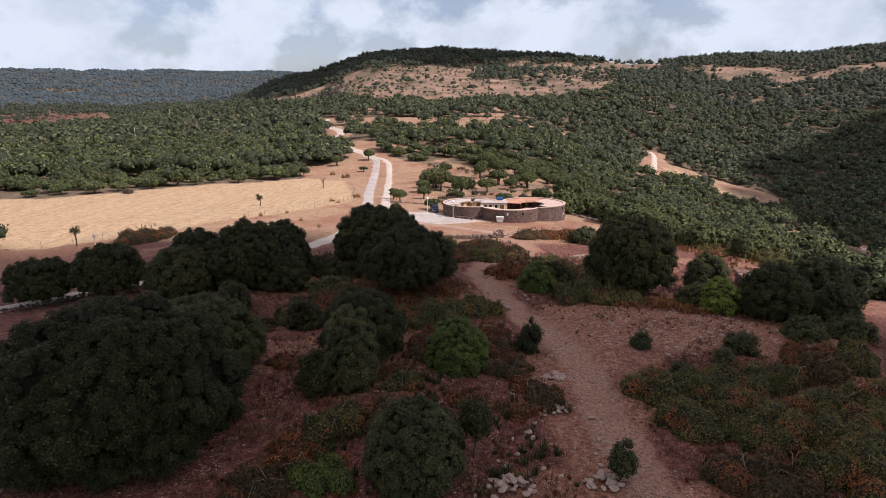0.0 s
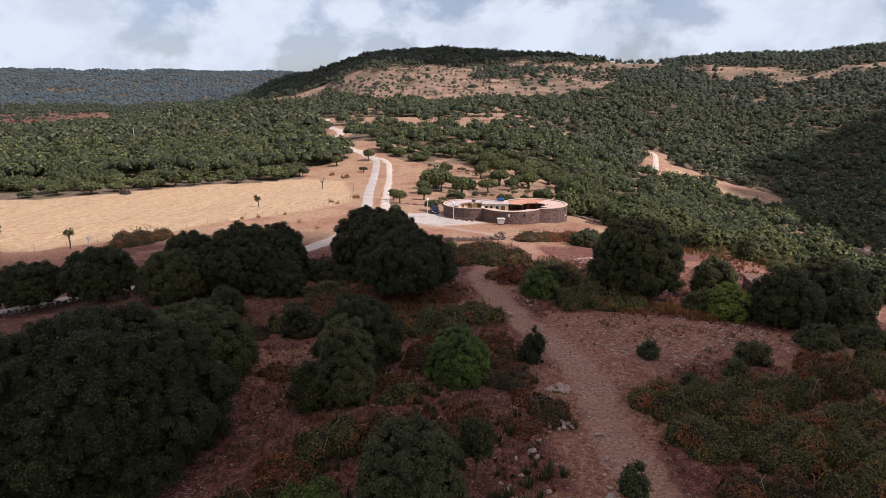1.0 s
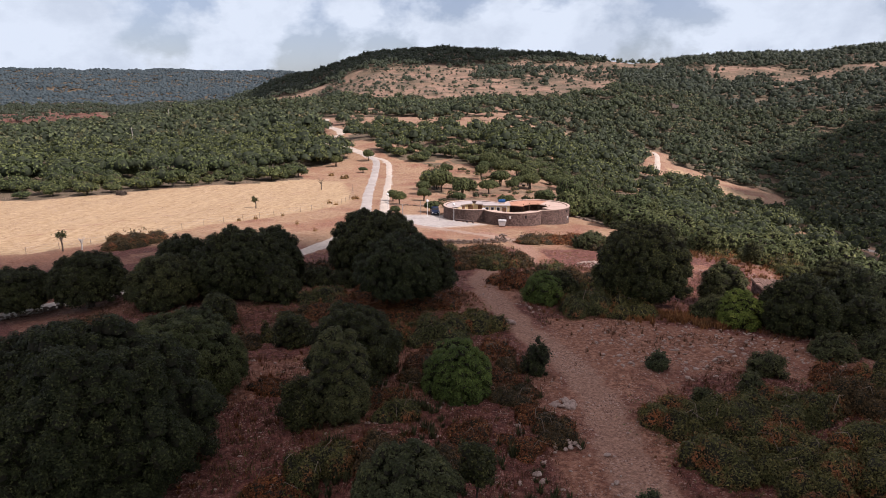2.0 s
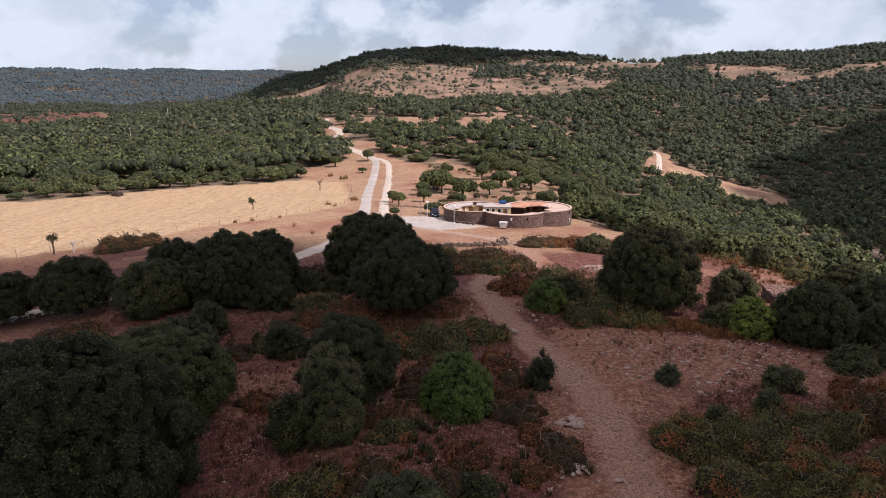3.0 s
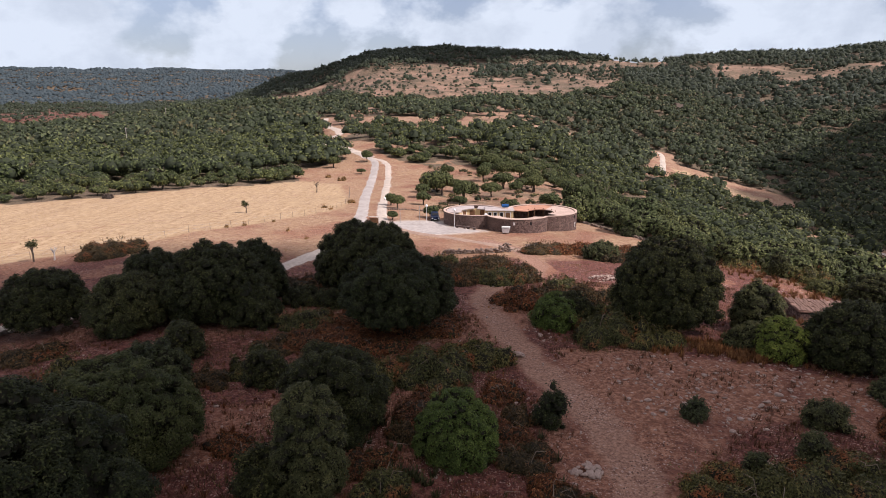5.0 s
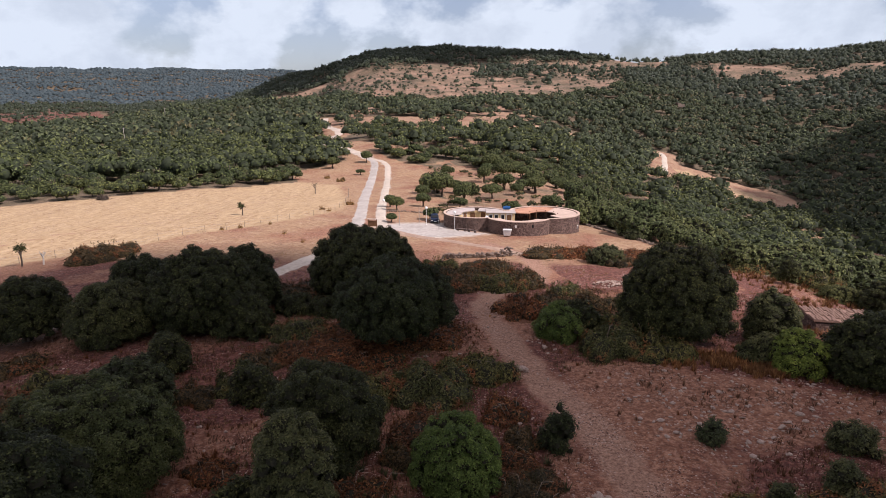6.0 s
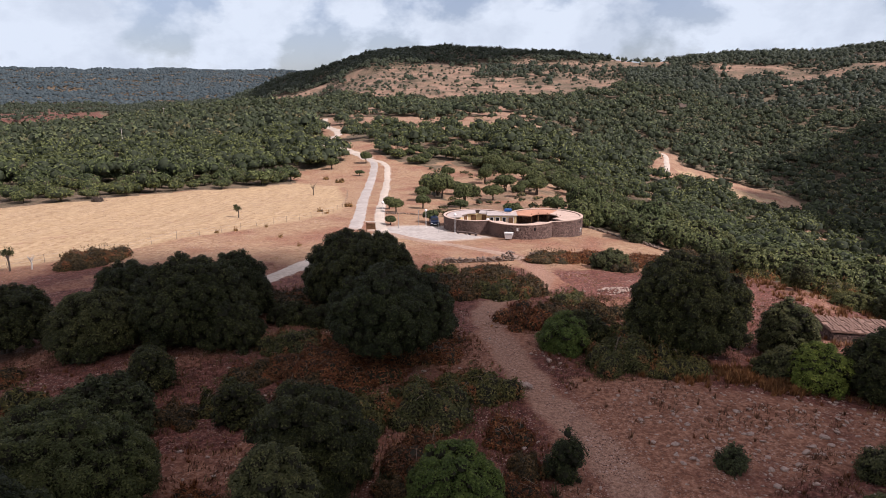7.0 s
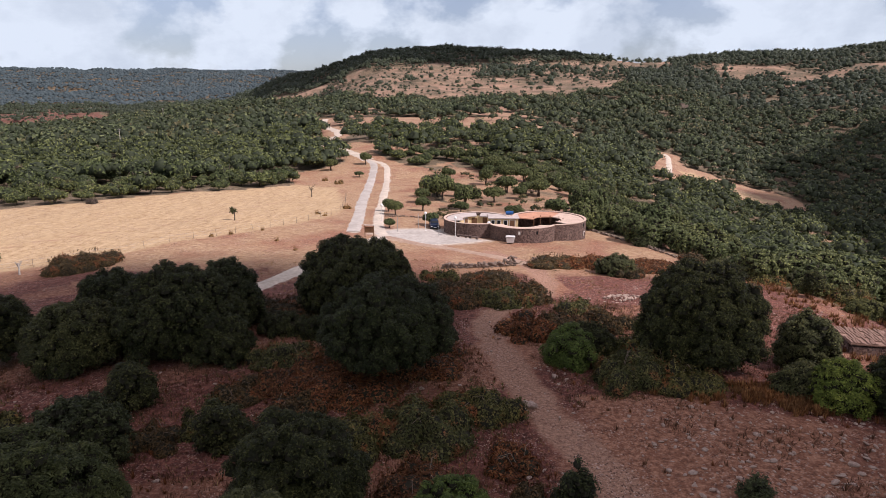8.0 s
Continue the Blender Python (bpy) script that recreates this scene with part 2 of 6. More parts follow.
def rubble_material():
    """Dark basalt stones with paler joints."""
    mat, add, link, shader = material("rubble_masonry", 0.95)
    place = add("ShaderNodeTexCoord")
    cells = add("ShaderNodeTexVoronoi", Scale=5.0, Randomness=1.0)
    link(place.outputs["Object"], cells.inputs["Vector"])
    c = ramp(add, ((0.1, (0.055, 0.032, 0.027)), (0.5, (0.125, 0.076, 0.062)), (0.95, (0.28, 0.19, 0.155))))
    link(cells.outputs["Color"], c.inputs[0])
    edge = add("ShaderNodeTexVoronoi", Scale=5.0, Randomness=1.0)
    edge.feature = "DISTANCE_TO_EDGE"
    link(place.outputs["Object"], edge.inputs["Vector"])
    e = ramp(add, ((0.0, (0, 0, 0)), (0.11, (1, 1, 1))))
    link(edge.outputs["Distance"], e.inputs[0])
    link(blend(add, link, e.outputs[0], (0.20, 0.15, 0.125), c.outputs[0]), shader.inputs["Base Color"])
    relief(add, link, shader, e.outputs[0], 1.0, 0.07)
    return mat


RUBBLE = rubble_material()
GRAVEL = plain("pale_gravel", (0.42, 0.355, 0.28), (0.60, 0.53, 0.44), 2.2, bump=0.6, deep=0.05)
ROAD_GREY = plain("worn_concrete", (0.33, 0.295, 0.26), (0.50, 0.46, 0.41), 1.6, bump=0.5, deep=0.04)
TRAIL = plain("trodden_earth", (0.26, 0.17, 0.12), (0.42, 0.30, 0.22), 2.2, bump=0.6, deep=0.05)
OLD_TILE = plain("weathered_tile", (0.15, 0.090, 0.068), (0.34, 0.22, 0.165), 7.0)
WEED = foliage("withered_weeds", (0.10, 0.046, 0.027), (0.165, 0.080, 0.047), (0.24, 0.135, 0.080), patch=0.4)
# hill leaves carry the blue of the haze in their colour
HAZY_HILL_LEAF = foliage("hazy_hill_leaves", (0.040, 0.056, 0.052), (0.074, 0.094, 0.082), (0.115, 0.133, 0.108), patch=0.05, lumps=(0.8, 1.2))
WILD = foliage("wild_olive_leaves", (0.048, 0.055, 0.019), (0.084, 0.094, 0.032), (0.155, 0.16, 0.062))
OLD_WOOD = plain("weathered_post_wood", (0.16, 0.12, 0.09), (0.32, 0.26, 0.20), 9.0)
# a little haze blue is mixed into these leaf colours
HAZY_MID_LEAF = foliage("hazy_slope_leaves", (0.044, 0.059, 0.033), (0.098, 0.122, 0.064), (0.175, 0.195, 0.100), patch=0.06, mixed=(0.105, 0.088, 0.050), lumps=(1.1, 1.0))
# dark hearts colour in the shade between the leaves of woodland crowns
SHADED_HEART = plain("shaded_crown_hearts", (0.022, 0.029, 0.015), (0.042, 0.053, 0.027), 2.0)
# dark cores: the shade inside crowns and thickets, put into the colour
SHADED_CORE = plain("shaded_leaf_cores", (0.014, 0.014, 0.008), (0.034, 0.031, 0.017), 6.0)


# ---- lie of the land: heights along eight bearings from the flight's start ----
BEARINGS = np.array((-36, -22, -15.5, -8, 4, 14, 24, 34), float)
RANGES = np.array((30, 60, 100, 140, 200, 300, 420, 600, 850, 1250, 1800, 2600), float)
HEIGHTS = np.array((
    (0.6, -0.8, -3.6, -4.4, -5.0, -5.0, -5.0, -7, -42, -6, 40, 118),
    (0.9, -0.6, -3.2, -4.3, -4.8, -4.0, 3.0, 12, -30, 0, 50, 128),
    (1.0, -0.5, -3.2, -4.4, -5.6, -1.0, 6.0, 14, 6, 62, 60, 126),
    (1.2, -0.5, -3.2, -4.6, -6.2, 2.2, 9.0, 20, 50, 106, 60, 122),
    (1.2, -0.3, -3.6, -5.4, -6.0, 0.0, 9.0, 22, 55, 106, 40, 60),
    (1.1, -0.5, -3.6, -7.0, -12, -15, -10, 22, 48, 84, 60, 60),
    (1.1, -0.6, -4.5, -12, -24, -31, -26, -8, 32, 94, 90, 60),
    (1.1, -0.6, -7.0, -18, -34, -42, -38, -12, 38, 98, 100, 60)))


def hermite(u, p0, p1, p2, p3):
    """A smooth passage from p1 to p2 that heeds the neighbours."""
    m1, m2 = (p2 - p0) * 0.5, (p3 - p1) * 0.5
    flat = (p2 - p1) * (p1 - p0) <= 0
    m1 = np.where(flat, 0, m1)
    m2 = np.where((p3 - p2) * (p2 - p1) <= 0, 0, m2)
    return ((2 * u ** 3 - 3 * u ** 2 + 1) * p1 + (u ** 3 - 2 * u ** 2 + u) * m1
            + (3 * u ** 2 - 2 * u ** 3) * p2 + (u ** 3 - u ** 2) * m2)


def waves(x, y, size, seed):
    """Soft natural unevenness between about -1 and 1."""
    rng = np.random.RandomState(seed)
    out = 0
    for k in range(7):
        a, ph = rng.uniform(0, 6.283), rng.uniform(0, 6.283)
        w = 6.283 / (size * (0.55 + 0.22 * k))
        out = out + np.sin((x * np.cos(a) + y * np.sin(a)) * w + ph + 1.3 * np.sin((x * np.sin(a) - y * np.cos(a)) * w * 0.6 + ph))
    return out / 3.2


def ground_z(x, y):
    """The height of the ground at a place of the plan."""
    x, y = np.asarray(x, float), np.asarray(y, float)
    r = np.hypot(x, y)
    b = np.degrees(np.arctan2(x, y))
    j = np.interp(np.clip(b, -36, 34), BEARINGS, np.arange(8))
    i = np.interp(np.log(np.clip(r, 30, 2600)), np.log(RANGES), np.arange(12))
    j0, i0 = np.minimum(j.astype(int), 6), np.minimum(i.astype(int), 10)
    u, v = i - i0, j - j0
    v = v * v * (3 - 2 * v) * 0.5 + v * 0.5

    def along(jj):
        row = lambda k: HEIGHTS[jj, np.clip(i0 + k, 0, 11)]
        return hermite(u, row(-1), row(0), row(1), row(2))

    z = along(j0) * (1 - v) + along(j0 + 1) * v
    back = np.clip((np.abs(b) - 45) / 60, 0, 1)
    z = z * (1 - back) + back * np.clip(z, -8, 3)
    rough = np.clip((r - 260) / 900, 0, 1)
    level = np.exp(-((x - 6) ** 2 / 34 ** 2 + (y - 128) ** 2 / 22 ** 2))
    return (z + waves(x, y, 34, 3) * 0.22 * (1 - level) + waves(x, y, 9, 4) * 0.07 * (1 - level) + waves(x, y, 260, 5) * 5 * rough
            + waves(x, y, 70, 6) * 2.6 * rough)


# ---- where woods, tracks and fields lie ----
def near_line(x, y, pts):
    """The distance to a line of points on the plan."""
    best = np.full(np.shape(x), 1e9)
    for (ax, ay), (bx, by) in zip(pts[:-1], pts[1:]):
        dx, dy = bx - ax, by - ay
        u = np.clip(((x - ax) * dx + (y - ay) * dy) / (dx * dx + dy * dy), 0, 1)
        best = np.minimum(best, np.hypot(x - ax - u * dx, y - ay - u * dy))
    return best


def inside(x, y, pts):
    """Whether a place of the plan lies within an outline."""
    hit = np.zeros(np.shape(x), bool)
    for (ax, ay), (bx, by) in zip(pts, pts[1:] + pts[:1]):
        hit ^= ((ay > y) != (by > y)) & (x < (bx - ax) * (y - ay) / (by - ay + 1e-12) + ax)
    return hit


def rounded(pts, times=2):
    """A line with its corners cut round."""
    for _ in range(times):
        out = [pts[0]]
        for a, b in zip(pts[:-1], pts[1:]):
            out += [(a[0] * 0.75 + b[0] * 0.25, a[1] * 0.75 + b[1] * 0.25), (a[0] * 0.25 + b[0] * 0.75, a[1] * 0.25 + b[1] * 0.75)]
        pts = out + [pts[-1]]
    return pts


FOOTPATH = rounded([(8.6, 14), (8.2, 26), (8.0, 32.6), (8.2, 37.6), (7.5, 43.1), (5.4, 48.4), (3.8, 54.3), (2.3, 62), (1.2, 68.6), (3.4, 75.5), (8.8, 83), (9.4, 91), (7.4, 100), (3, 108)])
RAVINE_ROAD = rounded([(148, 266), (156, 260), (168, 252), (182, 244)])
FIELD_TRACK = rounded([(-82, 95), (-73, 107), (-64, 120), (-53, 131), (-45.5, 158), (-41, 171)])
ROAD_WEST = rounded([(-20.5, 122), (-22, 135), (-25.6, 159), (-31, 205), (-34, 236), (-38, 243)])
ROAD_EAST = rounded([(-14, 118), (-17.4, 128), (-22.5, 175), (-27, 215), (-30, 237), (-38, 243)])
ROAD_FAR = rounded([(-38, 243), (-52, 268), (-70, 292), (-62, 310), (-68, 330), (-84, 367), (-95, 420)])
ROAD_NEAR = rounded([(-15, 117), (-19, 106), (-21, 94), (-24.5, 81), (-33, 69), (-42, 62), (-46.5, 56), (-60, 40)])
VALLEY_ROAD = rounded([(92, 318), (99, 329), (110, 362), (119, 394), (119, 400)])
FIELD = [(-66, 90), (-53.8, 102), (-38.5, 120), (-28.5, 137), (-27.5, 150), (-38, 190), (-51, 193), (-63, 178), (-76, 169), (-90, 156), (-103, 146), (-135, 140), (-150, 90)]
FORECOURT = [(-17, 121), (-13, 125), (-4.6, 127), (-4.4, 121), (-1, 119), (3, 117.5), (0, 115), (-5.5, 111.5), (-11, 115)]
PALE_FIELD = [(112, 362), (124, 368), (146, 343), (158, 330), (150, 318), (136, 324), (120, 344)]
PALE_OPEN = [(104, 368), (126, 382), (152, 362), (172, 342), (158, 299), (132, 297), (106, 334)]
YARD = [(-66, 90), (-53.8, 102), (-38.5, 120), (-28.5, 137), (-24, 140), (-20, 150), (-10, 141), (0, 136), (16, 137), (22.5, 136), (27, 125), (31.5, 110), (37, 97), (41, 84), (48, 68), (60, 52), (70, 30), (70, -20), (-90, -20), (-90, 88)]
PASTURE = [(-28, 137), (-20, 140), (-10, 141), (-2, 150), (-9, 168), (-12, 190), (-10, 225), (-24, 240), (-42, 246), (-60, 215), (-51, 193), (-38, 190)]
SPARSE = [(-10, 141), (0, 137), (16, 138), (26, 140), (34, 160), (36, 190), (20, 222), (-6, 236), (-14, 226), (-10, 190), (-6, 165)]
CLEARING = [(-75, 368), (-52, 322), (-28, 330), (5, 326), (24, 346), (66, 372), (62, 418), (10, 412), (-40, 408), (-76, 412)]
CLEAR_EARTH = [(4, 36), (5, 46), (7, 53), (15, 53.5), (23, 50), (31, 47), (25, 37), (20, 43.5), (14, 41), (10, 34), (9, 18), (6, 18)]


def soft_noise(x, y, size, seed):
    return 0.5 + 0.5 * np.clip(waves(x, y, size, seed), -1, 1)


def burnt(x, y):
    """Fields of burnt scrub on the far western slope: 1 within, ragged at the rim."""
    r, b = np.hypot(x, y), np.degrees(np.arctan2(x, y))
    rim = np.minimum(np.minimum((r - 1110) / 50, (1330 - r) / 50), (-30.8 - b) / 1.0)
    return np.clip(0.5 + rim * 0.7 + waves(x, y, 75, 78) * 0.4 + waves(x, y, 25, 79) * 0.2, 0, 1)


def brown_hill(x, y):
    """The burnt-brown pasture on the face of the table hill."""
    r, b = np.hypot(x, y), np.degrees(np.arctan2(x, y))
    top = np.interp(b, (-18, -14, -11.6, -6.6, -3.5, 3.5, 8.4, 13.5), (1010, 1000, 955, 930, 975, 990, 1030, 1060)) + 14 * np.sin(b * 1.7)
    foot = np.interp(b, (-18, -13, -11, -8), (860, 800, 660, 575)) + 25 * np.sin(b * 0.9)
    return (r > foot) & (r < top) & (b > -18) & (b < 13.5)


def east_fields(x, y):
    """The brown fields below the eastern rim."""
    r, b = np.hypot(x, y), np.degrees(np.arctan2(x, y))
    return (r > 830 + 16 * np.abs(b - 26)) & (r < 1015) & (b > 16.5) & (b < 34)


def woods(x, y):
    """How thickly trees stand at a place: 0 to 1."""
    x, y = np.asarray(x, float), np.asarray(y, float)
    r, b = np.hypot(x, y), np.degrees(np.arctan2(x, y))
    n = soft_noise(x, y, 38, 11) * 0.55 + soft_noise(x, y, 120, 12) * 0.45
    d = np.where(n > 0.28, 0.95, 0.42)
    mid = (r > 200) & (r < 560) & (b > -12) & (b < 8)
    d = np.where(mid & (soft_noise(x, y, 70, 13) > 0.66), 0.04, d)
    bushy = (r > 240) & (r < 820) & (b > 13)
    d = np.where(bushy & (soft_noise(x, y, 46, 19) > 0.72), 0.22, d)
    # brown hillside with hedges and clumps
    strips = soft_noise(x * 0.35, y * 1.4, 90, 14) * 0.6 + soft_noise(x, y, 60, 15) * 0.4
    d = np.where(brown_hill(x, y), np.where(strips > 0.80, 0.5, 0.006), d)
    hedged = brown_hill(x, y) & (b > 0.5) & (r > 815 + 5 * (b - 6)) & (r < 900 + 2 * b)
    d = np.where(hedged & (strips > 0.46), 0.7, d)
    d = np.where(east_fields(x, y) & (strips < 0.72), 0.012, d)
    crest = (r > 470) & (r < 590) & (b > -29) & (b < -16)
    d = np.where(crest & (soft_noise(x * 0.6, y, 34, 23) > 0.62), 0.08, d)
    saddle = (r > 980) & (b > 12) & (b < 17)
    d = np.where(saddle, 0.04, d)
    d = np.where(r > 1400, 1.0, d)
    d = np.where(burnt(x, y) > 0.5, np.where(soft_noise(x, y, 60, 77) > 0.62, 0.35, 0.06), d)
    gaps = (r < 330) & (b > -4) & (soft_noise(x, y, 17, 25) * 0.6 + soft_noise(x, y, 45, 26) * 0.4 > 0.66)
    d = np.where(gaps, 0.12, d)
    for line, w in ((ROAD_WEST, 3.5), (ROAD_EAST, 3.5), (ROAD_FAR, 7.5), (VALLEY_ROAD, 8), (RAVINE_ROAD, 7)):
        d = np.where(near_line(x, y, line) < w, 0, d)
    for zone in (FIELD, YARD, PALE_OPEN):
        d = np.where(inside(x, y, zone), 0, d)
    d = np.where(inside(x, y, PASTURE), 0.0, d)
    d = np.where(inside(x, y, SPARSE), 0.16, d)
    d = np.where(inside(x, y, CLEARING), 0.03, d)
    return np.where(r < 100, np.where(x > 30, d, 0), d)


def sheet():
    """The whole ground in one mesh, finest in the fan that the flight looks over."""
    ang = np.concatenate((np.arange(-180, -46, 4.0), np.arange(-46, 46.01, 0.34), np.arange(50, 180, 4.0)))
    rad = np.concatenate(((4.0, 8.0, 12.0), np.geomspace(15, 4200, 400)))
    A, Rr = np.meshgrid(np.radians(ang), rad)
    X, Y = Rr * np.sin(A), Rr * np.cos(A)
    Z = ground_z(X, Y)
    path = near_line(X, Y, FOOTPATH)
    Z = Z - 0.10 * np.exp(-(path / 1.1) ** 2)
    n, m = X.shape
    verts = np.stack((X.ravel(), Y.ravel(), Z.ravel()), 1)
    verts = np.vstack((verts, [[0, 0, float(ground_z(0.0, 1.0))]]))
    k = np.arange(n * m).reshape(n, m)
    a, b = k[:-1], k[1:]
    quads = np.stack((a, np.roll(a, -1, 1), np.roll(b, -1, 1), b), -1).reshape(-1, 4)
    tris = np.stack((np.full(m, n * m), np.roll(k[0], -1), k[0]), -1)
    me = bpy.data.meshes.new("ground")
    me.from_pydata(verts.tolist(), [], quads[:, ::-1].tolist() + tris[:, ::-1].tolist())
    me.polygons.foreach_set("use_smooth", np.ones(len(me.polygons), bool))
    x, y = verts[:, 0], verts[:, 1]
    r = np.hypot(x, y)
    wob = waves(x, y, 3.5, 21) * 0.25
    def band(line, w, soft):
        return np.clip((w + soft - near_line(x, y, line) + wob) / soft, 0, 1)
    edge = near_line(x, y, FORECOURT + FORECOURT[:1]) * np.where(inside(x, y, FORECOURT), -1, 1)
    track = 0.62 * np.maximum.reduce((band(ROAD_WEST, 0.9, 0.9), band(ROAD_EAST, 0.8, 0.9), band(ROAD_NEAR, 1.1, 1.2), np.clip(1 - edge / 3.5, 0, 1)))
    trail = np.maximum(band(FOOTPATH, 0.35, 1.7), 0.55 * band(FIELD_TRACK, 0.4, 1.0))
    rim = near_line(x, y, FIELD + FIELD[:1]) * np.where(inside(x, y, FIELD), 1, -1)
    straw = np.clip(0.5 + rim / 6, 0, 1)
    straw = np.maximum(straw, inside(x, y, PALE_FIELD) * 0.6)
    b = np.degrees(np.arctan2(x, y))
    upland = (r > 560) & (r < 1120) & (b > -15) & (b < 34)
    straw = np.where(upland, 0.04 + 0.34 * soft_noise(x * 0.4, y * 1.3, 80, 71), straw)
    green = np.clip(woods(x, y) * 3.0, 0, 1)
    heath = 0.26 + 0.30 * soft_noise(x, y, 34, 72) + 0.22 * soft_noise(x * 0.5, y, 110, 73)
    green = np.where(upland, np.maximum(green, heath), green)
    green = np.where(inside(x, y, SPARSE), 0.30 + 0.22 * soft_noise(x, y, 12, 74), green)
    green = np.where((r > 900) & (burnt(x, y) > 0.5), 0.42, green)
    bare = np.minimum(near_line(x, y, FOOTPATH) - 1.2, near_line(x, y, CLEAR_EARTH + CLEAR_EARTH[:1]) * np.where(inside(x, y, CLEAR_EARTH), -1, 1))
    # also over bare earth, up to the cloud's edge: colour that deepens its shade
    scrub = np.clip(0.5 + bare / 3.0, 0.42, 1) * np.clip((97 - y) / 8, 0, 1) * np.clip((r - 5) / 5, 0, 1)
    scrub *= np.where(soft_noise(x, y, 16, 61) > 0.62, 0.45, 0.95) * np.clip((x + 62) / 12, 0.25, 1)
    scrub = np.maximum(scrub, np.where(r > 900, burnt(x, y) * 0.9, 0))
    weedy = np.clip((y - 84) / 14, 0, 1)
    # upland: the haze tint of the soil grows with range from the start
    for name, values in (("track", track), ("trail", trail), ("straw", straw), ("green", green), ("scrub", scrub), ("weedy", weedy), ("upland", np.clip((r - 260) / 300, 0, 1) * 0.38 * (1 - np.where(r > 900, burnt(x, y), 0)))):
        at = me.attributes.new(name, "FLOAT", "POINT")
        at.data.foreach_set("value", values.astype(np.float32))
    return me


def ribbon(name, line, wide, seed, label, mat, lift=0.07):
    """A road laid over the ground along a line, with ragged edges."""
    r = np.random.RandomState(seed)
    pts = [line[0]]
    for a, b in zip(line[:-1], line[1:]):
        n = max(1, int(math.dist(a, b) / 1.2))
        pts += [(a[0] + (b[0] - a[0]) * k / n, a[1] + (b[1] - a[1]) * k / n) for k in range(1, n + 1)]
    pts = np.array(pts)
    t = np.gradient(pts, axis=0)
    t /= np.linalg.norm(t, axis=1)[:, None]
    side = np.stack((-t[:, 1], t[:, 0]), 1)
    rows = []
    for u in (-1, -0.55, 0, 0.55, 1):
        p = pts + side * (u * wide / 2 * (1 + (r.normal(size=len(pts)) * 0.09 if abs(u) == 1 else 0)))[:, None] if abs(u) == 1 else pts + side * (u * wide / 2)
        z = ground_z(p[:, 0], p[:, 1]) + (lift if abs(u) < 1 else -0.02) + 0.03 * (1 - abs(u))
        rows.append(np.column_stack((p, z)))
    v = np.stack(rows, 1).reshape(-1, 3)
    k = np.arange(len(pts) * 5).reshape(-1, 5)
    f = np.stack((k[:-1, :-1], k[:-1, 1:], k[1:, 1:], k[1:, :-1]), -1).reshape(-1, 4)
    me = bpy.data.meshes.new(name)
    me.from_pydata(v.tolist(), [], f[:, ::-1].tolist())
    me.polygons.foreach_set("use_smooth", np.ones(len(me.polygons), bool))
    me.materials.append(mat)
    return tagged(new(name, me), label, "road", kind="structure")


def forecourt(mat):
    """The paved apron before the house, on the ground's own lie."""
    outline = rounded(FORECOURT + FORECOURT[:1], 2)[:-1]
    cx, cy = sum(p[0] for p in outline) / len(outline), sum(p[1] for p in outline) / len(outline)
    v, f = [(cx, cy, float(ground_z(cx, cy)) + 0.09)], []
    rings = 8
    for q in range(1, rings + 1):
        for x, y in outline:
            px, py = cx + (x - cx) * q / rings, cy + (y - cy) * q / rings
            v.append((px, py, float(ground_z(px, py)) + (0.08 if q < rings else -0.03)))
    n = len(outline)
    for k in range(n):
        f.append((0, 1 + k, 1 + (k + 1) % n))
        for q in range(rings - 1):
            a, b = 1 + q * n + k, 1 + q * n + (k + 1) % n
            f.append((a, a + n, b + n, b))
    me = bpy.data.meshes.new("forecourt")
    me.from_pydata(v, [], f)
    me.materials.append(mat)
    bm = bmesh.new()
    bm.from_mesh(me)
    bmesh.ops.recalc_face_normals(bm, faces=bm.faces)
    bm.to_mesh(me)
    bm.free()
    return tagged(new("pavement", me), "pale grey paved forecourt before the round building", "pavement", kind="structure")


# ---- building blocks ----
def mesh_of(name, verts, faces, mat=None, smooth=False):
    me = bpy.data.meshes.new(name)
    verts = np.asarray(verts, np.float32)
    if isinstance(faces, np.ndarray):
        k = faces.shape[1]
        me.vertices.add(len(verts))
        me.vertices.foreach_set("co", verts.ravel())
        me.loops.add(faces.size)
        me.loops.foreach_set("vertex_index", faces.astype(np.int32).ravel())
        me.polygons.add(len(faces))
        me.polygons.foreach_set("loop_start", np.arange(0, faces.size, k, dtype=np.int32))
        me.update(calc_edges=True)
    else:
        me.from_pydata(verts.tolist(), [], faces)
    if smooth:
        me.polygons.foreach_set("use_smooth", np.ones(len(me.polygons), bool))
    if mat:
        me.materials.append(mat)
    return me


def part(name, data, mat, parent, label=""):
    """Links a bmesh or a mesh as one part under a thing."""
    if isinstance(data, bmesh.types.BMesh):
        me = bpy.data.meshes.new(name)
        data.to_mesh(me)
        data.free()
        data = me
    if mat and not data.materials:
        data.materials.append(mat)
    ob = new(name, data)
    ob.parent = parent
    return tagged(ob, label)


def thing(name, x, y, label, category, group="", z=None, turn=0.0):
    ob = new(name)
    ob.empty_display_size = 0.3
    ob.matrix_basis = pose(x, y, float(ground_z(x, y)) if z is None else z, 0, 0, turn)
    return tagged(ob, label, category, group)


def ball(sub):
    bm = bmesh.new()
    bmesh.ops.create_icosphere(bm, subdivisions=sub, radius=1.0)
    v = np.array([p.co[:] for p in bm.verts])
    f = np.array([[p.index for p in q.verts] for q in bm.faces])
    bm.free()
    return v, f


BALLS = {k: ball(k) for k in (1, 2, 3)}
ring = 1.2566 * np.arange(5)
